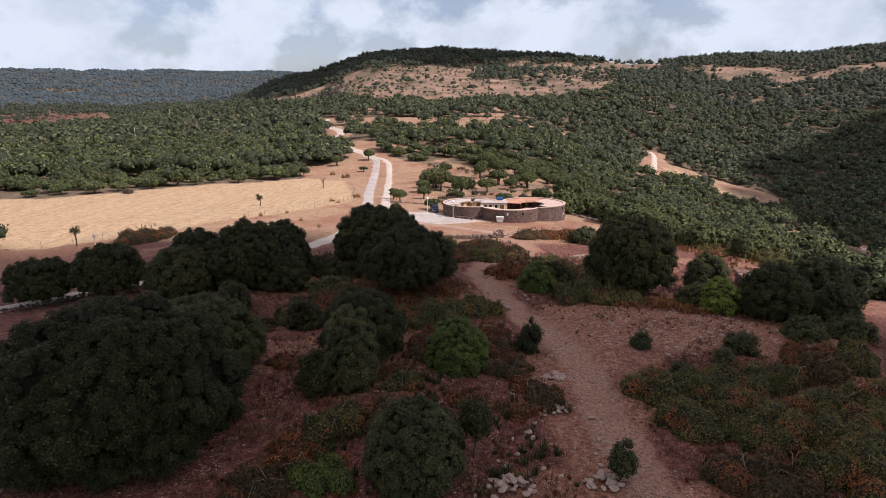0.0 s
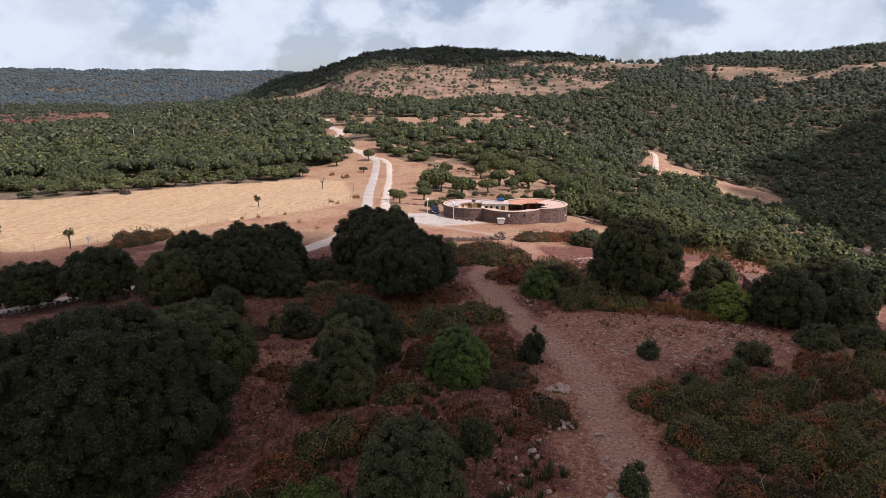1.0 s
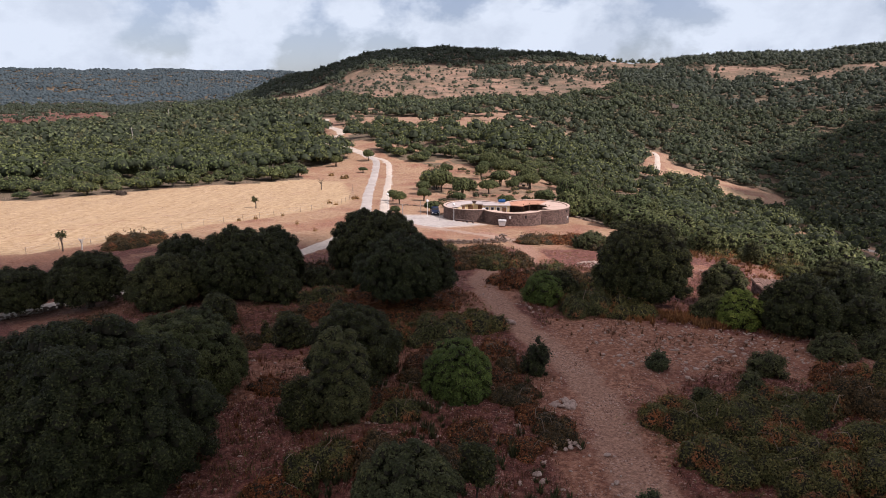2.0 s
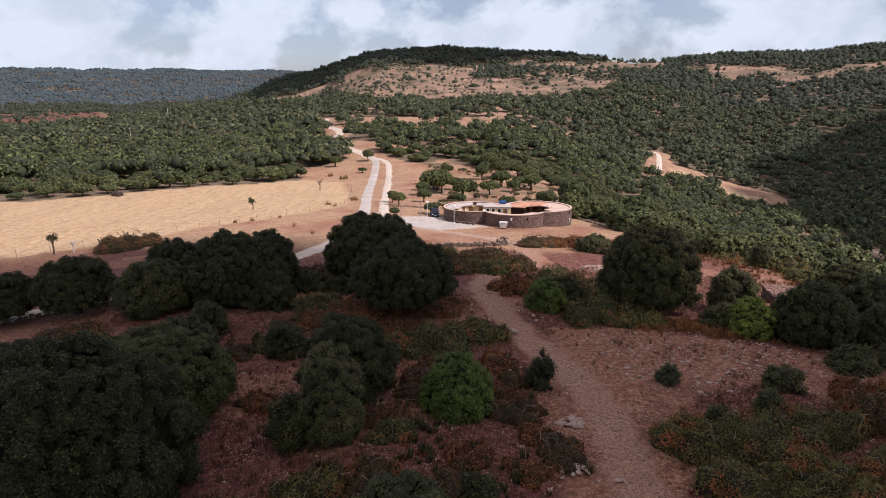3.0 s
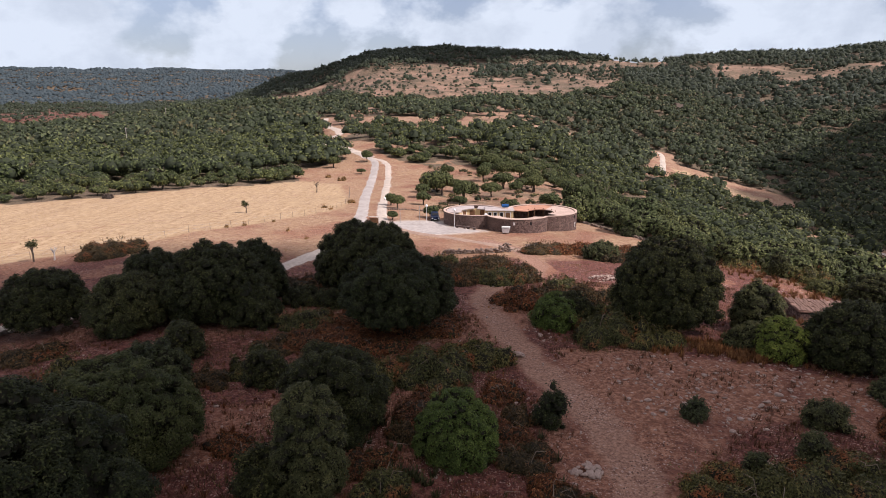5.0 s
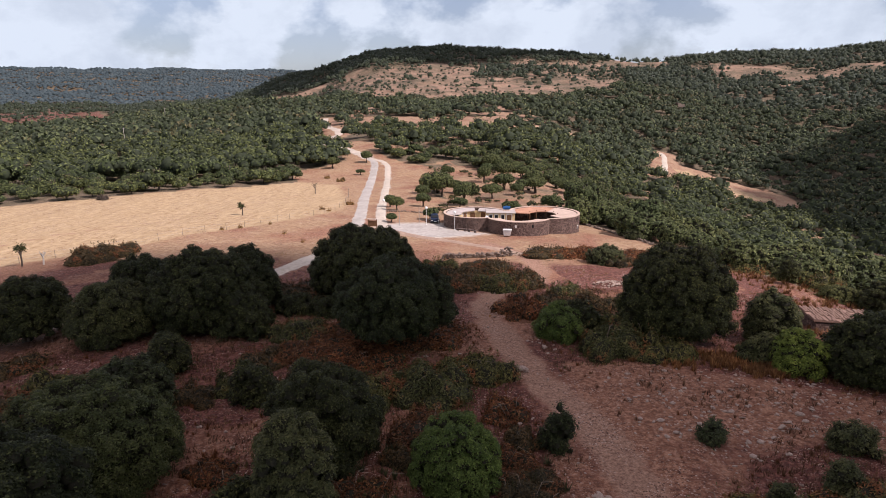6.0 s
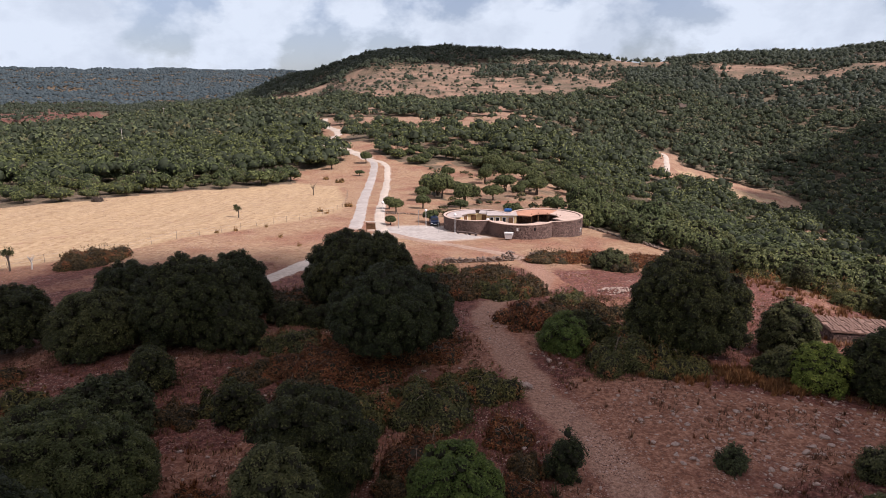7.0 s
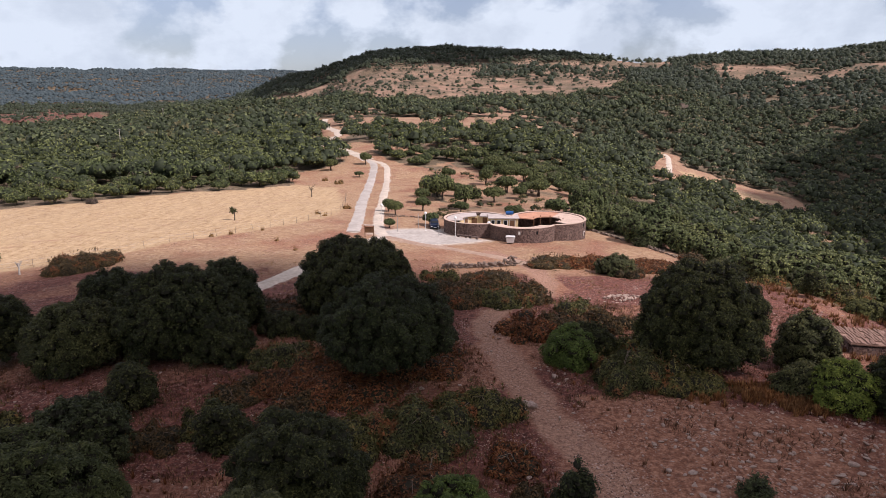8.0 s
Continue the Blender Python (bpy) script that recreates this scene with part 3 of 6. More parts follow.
BALLS[0] = (np.concatenate((np.stack((0.95 * np.cos(ring), 0.95 * np.sin(ring), np.full(5, -0.45)), 1), np.stack((0.76 * np.cos(ring + 0.6), 0.76 * np.sin(ring + 0.6), np.full(5, 0.5)), 1), ((0, 0, 0.92),))),
            np.array([q for k in range(5) for q in ((k, (k + 1) % 5, 5 + k), ((k + 1) % 5, 5 + (k + 1) % 5, 5 + k), (5 + k, 5 + (k + 1) % 5, 10))]))


def lumpy(v, rng, amount, freq):
    """Pushes the points of a ball in and out by soft waves."""
    k = rng.normal(size=(6, 3)) * freq
    ph = rng.uniform(0, 6.28, 6)
    return v * (1 + amount * np.sin(v @ k.T + ph).sum(1) / 3)[:, None]


def leaves(points, normals, size, rng, long=1.5):
    """A small pointed blade at each point, facing roughly along its normal."""
    n = len(points)
    nn = normals + rng.normal(size=(n, 3)) * 0.34
    nn /= np.linalg.norm(nn, axis=1)[:, None]
    t = np.cross(nn, rng.normal(size=(n, 3)))
    t /= np.linalg.norm(t, axis=1)[:, None]
    s = np.cross(nn, t)
    w = (size * rng.uniform(0.6, 1.25, n))[:, None]
    v = np.stack((points - t * w * long * 0.4 + s * w * 0.5, points - t * w * long * 0.4 - s * w * 0.5, points + t * w * long * 0.6), 1).reshape(-1, 3)
    return v, np.arange(3 * n).reshape(n, 3)


def join(pieces):
    """Puts vertex and face lists together as one list of triangles."""
    verts, faces, at = [], [], 0
    for v, f, *_ in pieces:
        if f.shape[1] == 4:
            f = np.concatenate((f[:, :3], f[:, (0, 2, 3)]))
        verts.append(v)
        faces.append(f + at)
        at += len(v)
    return np.concatenate(verts), np.concatenate(faces)


def mesh_mixed(name, pieces, mat, smooth=False):
    """One mesh from many pieces; a piece marked with a third item takes the inner material."""
    v, f = join(pieces)
    leafy, inner = mat if isinstance(mat, tuple) else (mat, None)
    me = mesh_of(name, v, f, leafy, smooth)
    if inner:
        me.materials.append(inner)
        me.polygons.foreach_set("material_index", np.concatenate([np.full(len(p[1]), len(p) - 2, np.int32) for p in pieces]))
    return me


def crown(rx, ry, rz, seed, leaf=0.18, cover=1.0, clump=0.62, low=-0.25, boughs=0):
    """A crown of leafy tufts on the swelling heads of its boughs, centred on its middle."""
    rng = np.random.RandomState(seed)
    half = np.array((rx, ry, rz))
    mean = half.mean()
    clump = min(clump, mean * 0.24)
    wild = 0.6 if boughs else float(np.clip((2.2 - mean) / 1.2, 0, 1))
    # the heads of the boughs, spread over the dome
    heads = boughs or int(np.clip(9 + mean * 6.0, 10, 46))
    k = np.arange(heads) + 0.5
    zz = 1 - k / heads * (1 - low * 0.8)
    th = k * 2.399963 + rng.uniform(0, 6)
    flat = np.sqrt(np.maximum(0, 1 - zz ** 2))
    head = np.stack((flat * np.cos(th), flat * np.sin(th), zz), 1) + rng.normal(size=(heads, 3)) * (0.10 + 0.17 * wild)
    size = 1.5 / math.sqrt(heads) * rng.uniform(0.8, 1.2, heads)
    size = np.minimum(size, 0.52)
    head *= ((1.0 + rng.normal(size=heads) * (0.03 + 0.10 * wild) - size) / np.linalg.norm(head, axis=1))[:, None]

    def reach(q):
        """How far the boughs reach along each direction."""
        along = q @ head.T
        root = size[None] ** 2 - ((head ** 2).sum(1)[None] - along ** 2)
        hit = np.where(root > 0, along + np.sqrt(np.maximum(root, 0)), 0.0)
        broad = ((q[:, 0] ** 2 + q[:, 1] ** 2) ** 1.08 + np.abs(q[:, 2]) ** 2.16) ** -0.463
        return np.maximum(hit.max(1), 0.82 - 0.20 * wild) * broad * 1.02

    area = 2 * math.pi * (1 - low) * mean ** 2
    n = int(area * 1.6 / (math.pi * clump ** 2))
    k = np.arange(n) + 0.5
    zz = 1 - k / n * (1 - low)
    th = k * 2.399963 + rng.uniform(0, 6)
    d = np.stack((np.sqrt(1 - zz ** 2) * np.cos(th), np.sqrt(1 - zz ** 2) * np.sin(th), zz), 1) + rng.normal(size=(n, 3)) * 0.35 * clump / mean
    d /= np.linalg.norm(d, axis=1)[:, None]
    rc = clump * rng.uniform(0.65, 1.3, n)
    centre = d * reach(d)[:, None] * half[None]
    away = centre / np.linalg.norm(centre, axis=1)[:, None]
    centre -= away * (clump * rng.uniform(0.55, 1.3, n))[:, None]
    per = (2.1 * math.pi * rc * rc * cover * 0.85 / (leaf * leaf * 0.75)).astype(int)
    own = np.repeat(np.arange(n), per)
    q = rng.normal(size=(len(own), 3)) + away[own] * 1.0 + (0, 0, 0.8)
    q /= np.linalg.norm(q, axis=1)[:, None]
    pts = centre[own] + q * (rc[own] * (rng.uniform(0.72, 1.14, len(own)) + wild * (boughs == 0) * rng.exponential(0.22, len(own))))[:, None]
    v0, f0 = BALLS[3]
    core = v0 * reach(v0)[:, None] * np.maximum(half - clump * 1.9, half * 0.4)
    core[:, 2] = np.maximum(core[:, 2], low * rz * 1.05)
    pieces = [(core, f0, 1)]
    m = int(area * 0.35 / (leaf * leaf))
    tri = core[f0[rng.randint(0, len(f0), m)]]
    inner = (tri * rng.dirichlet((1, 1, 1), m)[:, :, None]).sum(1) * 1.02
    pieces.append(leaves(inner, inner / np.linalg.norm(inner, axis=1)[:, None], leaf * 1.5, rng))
    # tuft cores in the colour that darkens the gaps between leaves
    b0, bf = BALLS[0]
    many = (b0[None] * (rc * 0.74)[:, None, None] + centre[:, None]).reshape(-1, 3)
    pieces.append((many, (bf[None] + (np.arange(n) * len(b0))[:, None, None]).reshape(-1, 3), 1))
    pieces.append(leaves(pts, q + (0, 0, 0.3), leaf, rng))
    return pieces


def limb(pts, radii, sides=8):
    """A tapering branch along a line of points."""
    pts = [Vector(p) for p in pts]
    verts, faces = [], []
    for i, (p, r) in enumerate(zip(pts, radii)):
        along = (pts[min(i + 1, len(pts) - 1)] - pts[max(i - 1, 0)]).normalized()
        a = along.orthogonal().normalized()
        b = along.cross(a)
        for k in range(sides):
            t = 6.28318 * k / sides
            verts.append(p + (a * math.cos(t) + b * math.sin(t)) * r)
    for i in range(len(pts) - 1):
        for k in range(sides):
            faces.append((i * sides + k, i * sides + (k + 1) % sides, (i + 1) * sides + (k + 1) % sides, (i + 1) * sides + k))
    return np.array([v[:] for v in verts]), np.array(faces)


def trunk_pieces(height, spread, thick, seed, stems=1):
    rng = np.random.RandomState(seed)
    out = []
    for s in range(stems):
        ox, oy = (rng.uniform(-0.5, 0.5, 2) * (stems > 1)) * thick * 4
        lean = rng.uniform(-0.25, 0.25, 2) * height * 0.4
        mid = (ox + lean[0] * 0.5, oy + lean[1] * 0.5, height * 0.5)
        top = (ox + lean[0], oy + lean[1], height)
        out.append(limb(((ox, oy, -0.25), (ox, oy, 0.15), mid, top), (thick * 1.5, thick, thick * 0.8, thick * 0.6)))
        for k in range(5):
            a = 1.2566 * k + rng.uniform(-0.4, 0.4)
            end = (top[0] + math.cos(a) * spread, top[1] + math.sin(a) * spread, height + spread * rng.uniform(0.25, 0.8))
            half = [(p + q) / 2 + d for p, q, d in zip(mid, end, (0, 0, 0.3))]
            out.append(limb((mid, half, end), (thick * 0.55, thick * 0.35, thick * 0.14), 6))
    return out


def tree(name, x, y, width, height, seed, mat, label, category="tree", leaf=0.15, base=0.12, cover=1.0, stems=1, deep=None, clump=0.46, low=-0.25, group=""):
    """A broad-leaved tree: trunk with limbs, and a crown."""
    ob = thing(name, x, y, label, category, group)
    bottom = base * height
    rz = (height - bottom) / (1 - low)
    mid = height - rz
    part("trunk", mesh_mixed("trunk", trunk_pieces(mid * 0.85, width * 0.24, max(0.05, width * 0.024), seed, stems), BARK), None, ob, "dark grey bark")
    c = part("crown", mesh_mixed("crown", crown(width / 2, (deep or width) / 2, rz, seed, leaf * 0.74, cover, clump, low), (mat, SHADED_CORE), True), None, ob)
    c.location = (0, 0, mid)
    return ob

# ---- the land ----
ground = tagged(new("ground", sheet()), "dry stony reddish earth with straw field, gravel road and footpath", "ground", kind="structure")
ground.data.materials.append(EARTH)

ribbon("road_west", ROAD_WEST, 2.7, 1, "worn grey concrete strip of the double road", ROAD_GREY)
ribbon("road_east", ROAD_EAST, 2.1, 2, "pale gravel strip of the double road", GRAVEL)
ribbon("road_far", ROAD_FAR, 4.4, 3, "pale gravel road winding up through the wood", GRAVEL)
ribbon("road_near", ROAD_NEAR, 3.0, 4, "pale gravel road curving down past the oaks", GRAVEL)
ribbon("road_valley", VALLEY_ROAD, 3.4, 5, "pale dirt road down in the valley", GRAVEL, 0.3)
ribbon("road_ravine", RAVINE_ROAD, 4.0, 7, "pale dirt road deep in the ravine", GRAVEL, 0.3)
ribbon("road_yard", rounded([(-14, 118), (-8, 112), (0, 107.5), (5, 102), (7.8, 98.4)]), 2.2, 6, "faint pale track across the yard to the gap", TRAIL, 0.05)
forecourt(ROAD_GREY)

# ---- the near trees ----
tree("holm_oak", -10.2, 71.0, 11.0, 7.4, 1, OAK, "broad dark green holm oak behind another by the gravel road", base=0.16)
tree("holm_oak", -5.5, 56.8, 9.5, 6.6, 2, OAK, "rounded dark green holm oak with a short trunk among dry ferns", base=0.27, low=-0.28, leaf=0.13)
tree("holm_oak", -22.6, 62.0, 10.2, 6.7, 3, OAK, "dense dark green holm oak at the middle of a clump", base=0.08)
tree("holm_oak", -20.8, 67.0, 6.4, 6.0, 20, OAK, "dark holm oak at the far side of a clump", base=0.08)
tree("holm_oak", -18.2, 59.5, 4.6, 3.4, 21, OAK, "low dark green holm oak at the foot of a clump", base=0.04)
tree("holm_oak", -31.0, 67.0, 6.8, 5.6, 4, OAK, "dark holm oak at the back of a clump", base=0.08)
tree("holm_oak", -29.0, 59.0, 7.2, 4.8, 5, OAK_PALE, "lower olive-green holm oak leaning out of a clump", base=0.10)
tree("holm_oak", -37.4, 60.0, 7.8, 5.6, 6, OAK, "dark holm oak on several stems beside the stony track", base=0.24, stems=3, low=-0.15)
tree("holm_oak", -43.2, 58.0, 6.6, 4.9, 7, OAK, "round dark holm oak beside the stony track", base=0.24, low=-0.15)
tree("holm_oak", -17.9, 28.2, 12.0, 7.8, 8, OAK, "very large dense dark green holm oak over dry grass", base=0.05, leaf=0.108)
tree("wild_olive", -17.6, 37.8, 8.2, 4.7, 9, WILD, "rounded olive green tree beside the great oak", base=0.04, leaf=0.10)
tree("evergreen_oak", -7.2, 40.2, 6.0, 4.9, 10, OAK, "dark bushy evergreen oak down to the ground", base=0.02, leaf=0.10)
tree("bay_tree", -6.9, 34.2, 3.3, 5.2, 11, OLIVE, "upright grey green bushy tree", base=0.03, clump=0.34, leaf=0.10)
tree("evergreen_oak", -8.9, 33.6, 2.4, 2.6, 22, OAK, "low dark evergreen bush beside a taller one", base=0.02, leaf=0.13)
tree("mastic_bush", -0.5, 38.2, 4.4, 3.3, 12, BRIGHT, "rounded bright green bush among dry weeds", "shrub", base=0.01, leaf=0.09, clump=0.3)
tree("holm_oak", 16.6, 60.0, 8.7, 7.9, 13, OAK, "tall round dark holm oak over a thicket", base=0.09, low=-0.5)
tree("fig_bush", 23.2, 53.6, 3.9, 3.2, 14, LIME, "yellow green leafy bush", "shrub", base=0.02, leaf=0.13, clump=0.34)
tree("holm_oak", 27.3, 52.3, 6.4, 4.7, 15, OAK, "dark spreading holm oak on the slope's edge", base=0.06)
tree("holm_oak", 34.6, 56.5, 5.8, 5.2, 16, OAK, "low dark holm oak on the slope's edge", base=0.06)
tree("holm_oak", 32.0, 51.5, 4.4, 3.4, 23, OAK, "small dark holm oak beside larger ones", base=0.06)
tree("mastic_bush", -2.2, 24.5, 4.6, 4.0, 17, OLIVE, "rounded grey green bush beside a heap of stones", "shrub", base=0.02, leaf=0.10, clump=0.3)
tree("young_oak", 0.5, 26.5, 1.6, 3.1, 18, OAK, "slender young oak with a bare stem", base=0.4, leaf=0.12)
tree("young_oak", 7.2, 25.0, 1.3, 1.9, 19, OLIVE, "small oak sapling among loose stones", base=0.2, leaf=0.12, cover=0.6, clump=0.22)

# ---- the ring house: three joined lobes of dark stone ----
LOBES = ((1.3, 125.6, 6.0), (8.9, 121.9, 5.9), (13.9, 126.2, 6.7))
TOP = -2.2


def arc_band(cx, cy, r_out, r_in, z0, z1, a0, a1, drop=0.0, step=3.0, sink=None):
    """A curved slab between two radii; its inner edge may lie lower, its foot may follow the ground."""
    bm = bmesh.new()
    n = max(2, int(abs(a1 - a0) / step))
    rings = []
    for k in range(n + 1):
        a = radians(a0 + (a1 - a0) * k / n)
        c, s_ = math.cos(a), math.sin(a)
        f0 = z0 if sink is None else float(ground_z(cx + c * r_out, cy + s_ * r_out)) - sink
        rings.append([bm.verts.new(p) for p in (
            (cx + c * r_out, cy + s_ * r_out, f0), (cx + c * r_out, cy + s_ * r_out, z1),
            (cx + c * r_in, cy + s_ * r_in, z1 - drop), (cx + c * r_in, cy + s_ * r_in, f0 - (drop if sink is None else 0)))])
    for p, q in zip(rings[:-1], rings[1:]):
        for k in range(4):
            bm.faces.new((p[k], q[k], q[(k + 1) % 4], p[(k + 1) % 4]))
    bm.faces.new(rings[0]), bm.faces.new(rings[-1][::-1])
    bmesh.ops.recalc_face_normals(bm, faces=bm.faces)
    return bm


def box(sx, sy, sz, bevel=0.0, at=(0, 0, 0)):
    bm = bmesh.new()
    bmesh.ops.create_cube(bm, size=1.0, matrix=Matrix.Translation(at) @ Matrix.Diagonal((sx, sy, sz, 1)))
    if bevel:
        bmesh.ops.bevel(bm, geom=bm.edges[:], offset=bevel, segments=2, affect="EDGES")
    return bm


def rod(r, h, sides=10, r2=None):
    bm = bmesh.new()
    bmesh.ops.create_cone(bm, cap_ends=True, segments=sides, radius1=r, radius2=r if r2 is None else r2, depth=h, matrix=Matrix.Translation((0, 0, h / 2)))
    return bm


def free_arcs(k):
    """The stretches of a lobe's circle that lie outside the other lobes."""
    cx, cy, r = LOBES[k]
    free = []
    for a in range(0, 360):
        x, y = cx + r * math.cos(radians(a)), cy + r * math.sin(radians(a))
        free.append(all(math.hypot(x - ox, y - oy) > rr - 0.15 for j, (ox, oy, rr) in enumerate(LOBES) if j != k))
    runs, a = [], 0
    start = next(i for i in range(360) if not free[i])
    run = None
    for i in range(start, start + 361):
        if free[i % 360] and run is None:
            run = i
        if not free[i % 360] and run is not None:
            runs.append((run - 1, i))
            run = None
    return [r_ for r_ in runs if r_[1] - r_[0] > 6]


def opening(parent, name, w, h, mat, frame_mat, x, y, z, turn, label=""):
    """A door or window set in a wall: a surround and the leaf or pane."""
    f = part(name, box(w + 0.24, 0.12, h + 0.14, 0.01), frame_mat, parent, label)
    f.matrix_basis = pose(x, y, z, 0, 0, turn)
    leaf = part("leaf" if "door" in name else "pane", box(w, 0.06, h, 0.008), mat, f)
    leaf.matrix_basis = pose(0, -0.06, -0.03)
    return f


def ring_house():
    ob = tagged(new("ring_house"), "round-walled dark basalt visitor building with terracotta ring roofs", "building")
    for k, (cx, cy, r) in enumerate(LOBES):
        for a0, a1 in free_arcs(k):
            part("wall", arc_band(cx, cy, r, r - 0.5, 0, TOP, a0, a1, sink=0.4), RUBBLE, ob, "dark basalt rubble wall")
            part("coping", arc_band(cx, cy, r + 0.05, r - 0.42, TOP + 0.004, TOP + 0.09, a0, a1), COPING, ob, "pale pinkish coping")
    lx, ly, lr = LOBES[0]
    mx, my, mr = LOBES[1]
    rx, ry, rr = LOBES[2]
    # left lobe: rooms in a ring behind a small court
    part("ring_roof", arc_band(lx, ly, lr - 0.56, 2.9, TOP - 0.22, TOP - 0.06, 12, 82, 0.12), FLAT_ROOF, ob, "pale screed roof")
    part("ring_roof", arc_band(lx, ly, lr - 0.56, 2.7, TOP - 0.16, TOP - 0.02, 92, 205, 0.10), FLAT_ROOF, ob, "pale screed roof")
    part("inner_wall", arc_band(lx, ly, 3.35, 3.1, -5.2, TOP - 0.24, 8, 205), CREAM, ob, "cream rendered court wall")
    part("front_ledge", arc_band(lx, ly, lr - 0.56, lr - 1.5, TOP - 0.55, TOP - 0.42, 205, 300), COPING, ob)
    for a, wide, tall, name, mat in ((62, 0.9, 2.0, "court_door", TIMBER), (100, 1.0, 1.9, "court_door", TIMBER), (132, 0.8, 0.9, "court_window", TIMBER), (38, 0.8, 0.9, "court_window", DARK_GLASS)):
        c, s_ = math.cos(radians(a)), math.sin(radians(a))
        zz = -4.6 + tall / 2 if "door" in name else -3.15
        opening(ob, name, wide, tall, mat, CREAM if "door" in name else WHITE, lx + c * 3.08, ly + s_ * 3.08, zz, a - 90)
    # the straight block between the lobes
    b = part("service_block", box(5.2, 4.0, 3.0, 0.02, (6.0, 127.6, -3.85)), CREAM, ob, "cream rendered block with white window surrounds")
    part("flat_roof", box(5.6, 4.4, 0.16, 0.03, (6.0, 127.6, -2.25)), FLAT_ROOF, ob, "pale flat roof slab")
    for dx, kind in ((-1.9, "block_window"), (-0.85, "block_window"), (0.35, "block_window"), (1.55, "block_door")):
        tall = 0.8 if "window" in kind else 2.0
        opening(ob, kind, 0.55 if "window" in kind else 0.85, tall, DARK_GLASS if "window" in kind else TIMBER, WHITE, 6.0 + dx, 125.56, -3.0 if "window" in kind else -3.55, 0)
    # front lobe: a narrow lean-to round the front
    part("ring_roof", arc_band(mx, my, mr - 0.56, mr - 2.6, TOP - 0.18, TOP - 0.04, 196, 335, 0.14), COPING, ob, "pale pink tiled lean-to roof")
    # right lobe: a broad covered walk round an open court
    part("ring_roof", arc_band(rx, ry, rr - 0.56, 2.3, TOP - 0.2, TOP - 0.04, -62, 62, 0.16), COPING, ob, "pale pink tiled ring roof")
    part("ring_roof", arc_band(rx, ry, rr - 0.56, 2.5, TOP - 0.2, TOP - 0.04, 62.5, 176, 0.20), TERRACOTTA, ob, "terracotta tiled ring roof")
    part("court_floor", box(9.0, 8.0, 0.1, 0, (11.6, 124.4, -5.0)), FLAT_ROOF, ob)
    for k in range(6):
        a = radians(-40 + 38 * k)
        p = part("roof_post", rod(0.09, 2.75), TIMBER, ob)
        p.location = (rx + 2.7 * math.cos(a), ry + 2.7 * math.sin(a), -5.0)
    # little openings in the outer wall
    for k, a, z in ((1, 262, -2.9), (1, 291, -2.9), (2, -32, -2.75), (0, 300, -3.2)):
        cx, cy, r = LOBES[k]
        c, s_ = math.cos(radians(a)), math.sin(radians(a))
        o = part("wall_slit", box(0.32, 0.14, 0.5, 0.02), DARK_GLASS if a != 262 else WHITE, ob)
        o.matrix_basis = pose(cx + c * r, cy + s_ * r, z, 0, 0, a + 90)
    hatch = part("meter_hatch", box(0.5, 0.16, 0.75, 0.02), WHITE, ob, "white hatch with a dark opening")
    hatch.matrix_basis = pose(rx + rr * math.cos(radians(-28)), ry + rr * math.sin(radians(-28)), -4.3, 0, 0, 62)
    inner = part("hatch_door", box(0.34, 0.06, 0.5), DARK_GLASS, hatch)
    inner.matrix_basis = pose(0, -0.08, -0.06)
    return ob


ring_house()


def water_tank():
    ob = tagged(new("water_tank"), "blue plastic water tank lying on the flat roof", "tank")
    ob.matrix_basis = pose(7.2, 128.6, -2.17)
    bm = rod(0.31, 1.4, 20)
    bmesh.ops.bevel(bm, geom=bm.edges[:], offset=0.08, segments=2, affect="EDGES")
    t = part("tank_body", bm, BLUE, ob)
    t.matrix_basis = pose(-0.7, 0, 0.40, 0, 90, 0)
    for dx in (-0.5, 0.5):
        part("cradle", box(0.14, 0.9, 0.16, 0.01, (dx, 0, 0.08)), METAL, ob)
    part("lid", rod(0.17, 0.08, 14), BLUE, t).matrix_basis = pose(-0.26, 0, 0.7, 0, -90, 0)


def dish():
    ob = thing("satellite_dish", 3.1, 121.2, "white satellite dish on a short pole at the wall", "dish", z=-5.0)
    part("pole", rod(0.04, 3.1), METAL, ob)
    bm = bmesh.new()
    bmesh.ops.create_uvsphere(bm, u_segments=20, v_segments=10, radius=0.55)
    bmesh.ops.delete(bm, geom=[v for v in bm.verts if v.co.z < 0.36], context="VERTS")
    bmesh.ops.solidify(bm, geom=bm.faces[:], thickness=0.03)
    d = part("reflector", bm, BIN, ob)
    d.matrix_basis = pose(0, 0.3, 2.6, 70, 0, 20)
    part("feed_arm", rod(0.02, 0.5, 6), METAL, ob).matrix_basis = pose(0, -0.05, 2.9, 75, 0, 20)


def globe_lamp(x, y, tall):
    ob = thing("street_lamp", x, y, "thin white lamp post with a round opal globe", "lamp", "lamps round the forecourt")
    part("base", rod(0.16, 0.12, 12), BIN, ob)
    part("post", rod(0.05, tall, 10, 0.04), BIN, ob)
    bm = bmesh.new()
    bmesh.ops.create_uvsphere(bm, u_segments=16, v_segments=10, radius=0.27)
    part("globe", bm, GLOBE, ob).location = (0, 0, tall + 0.24)


def thin_post(x, y, tall):
    ob = thing("marker_post", x, y, "thin bare grey metal post beside the forecourt", "post", "posts round the forecourt")
    part("shaft", rod(0.045, tall), METAL, ob)
    part("cap", rod(0.06, 0.06), METAL, ob).location = (0, 0, tall)


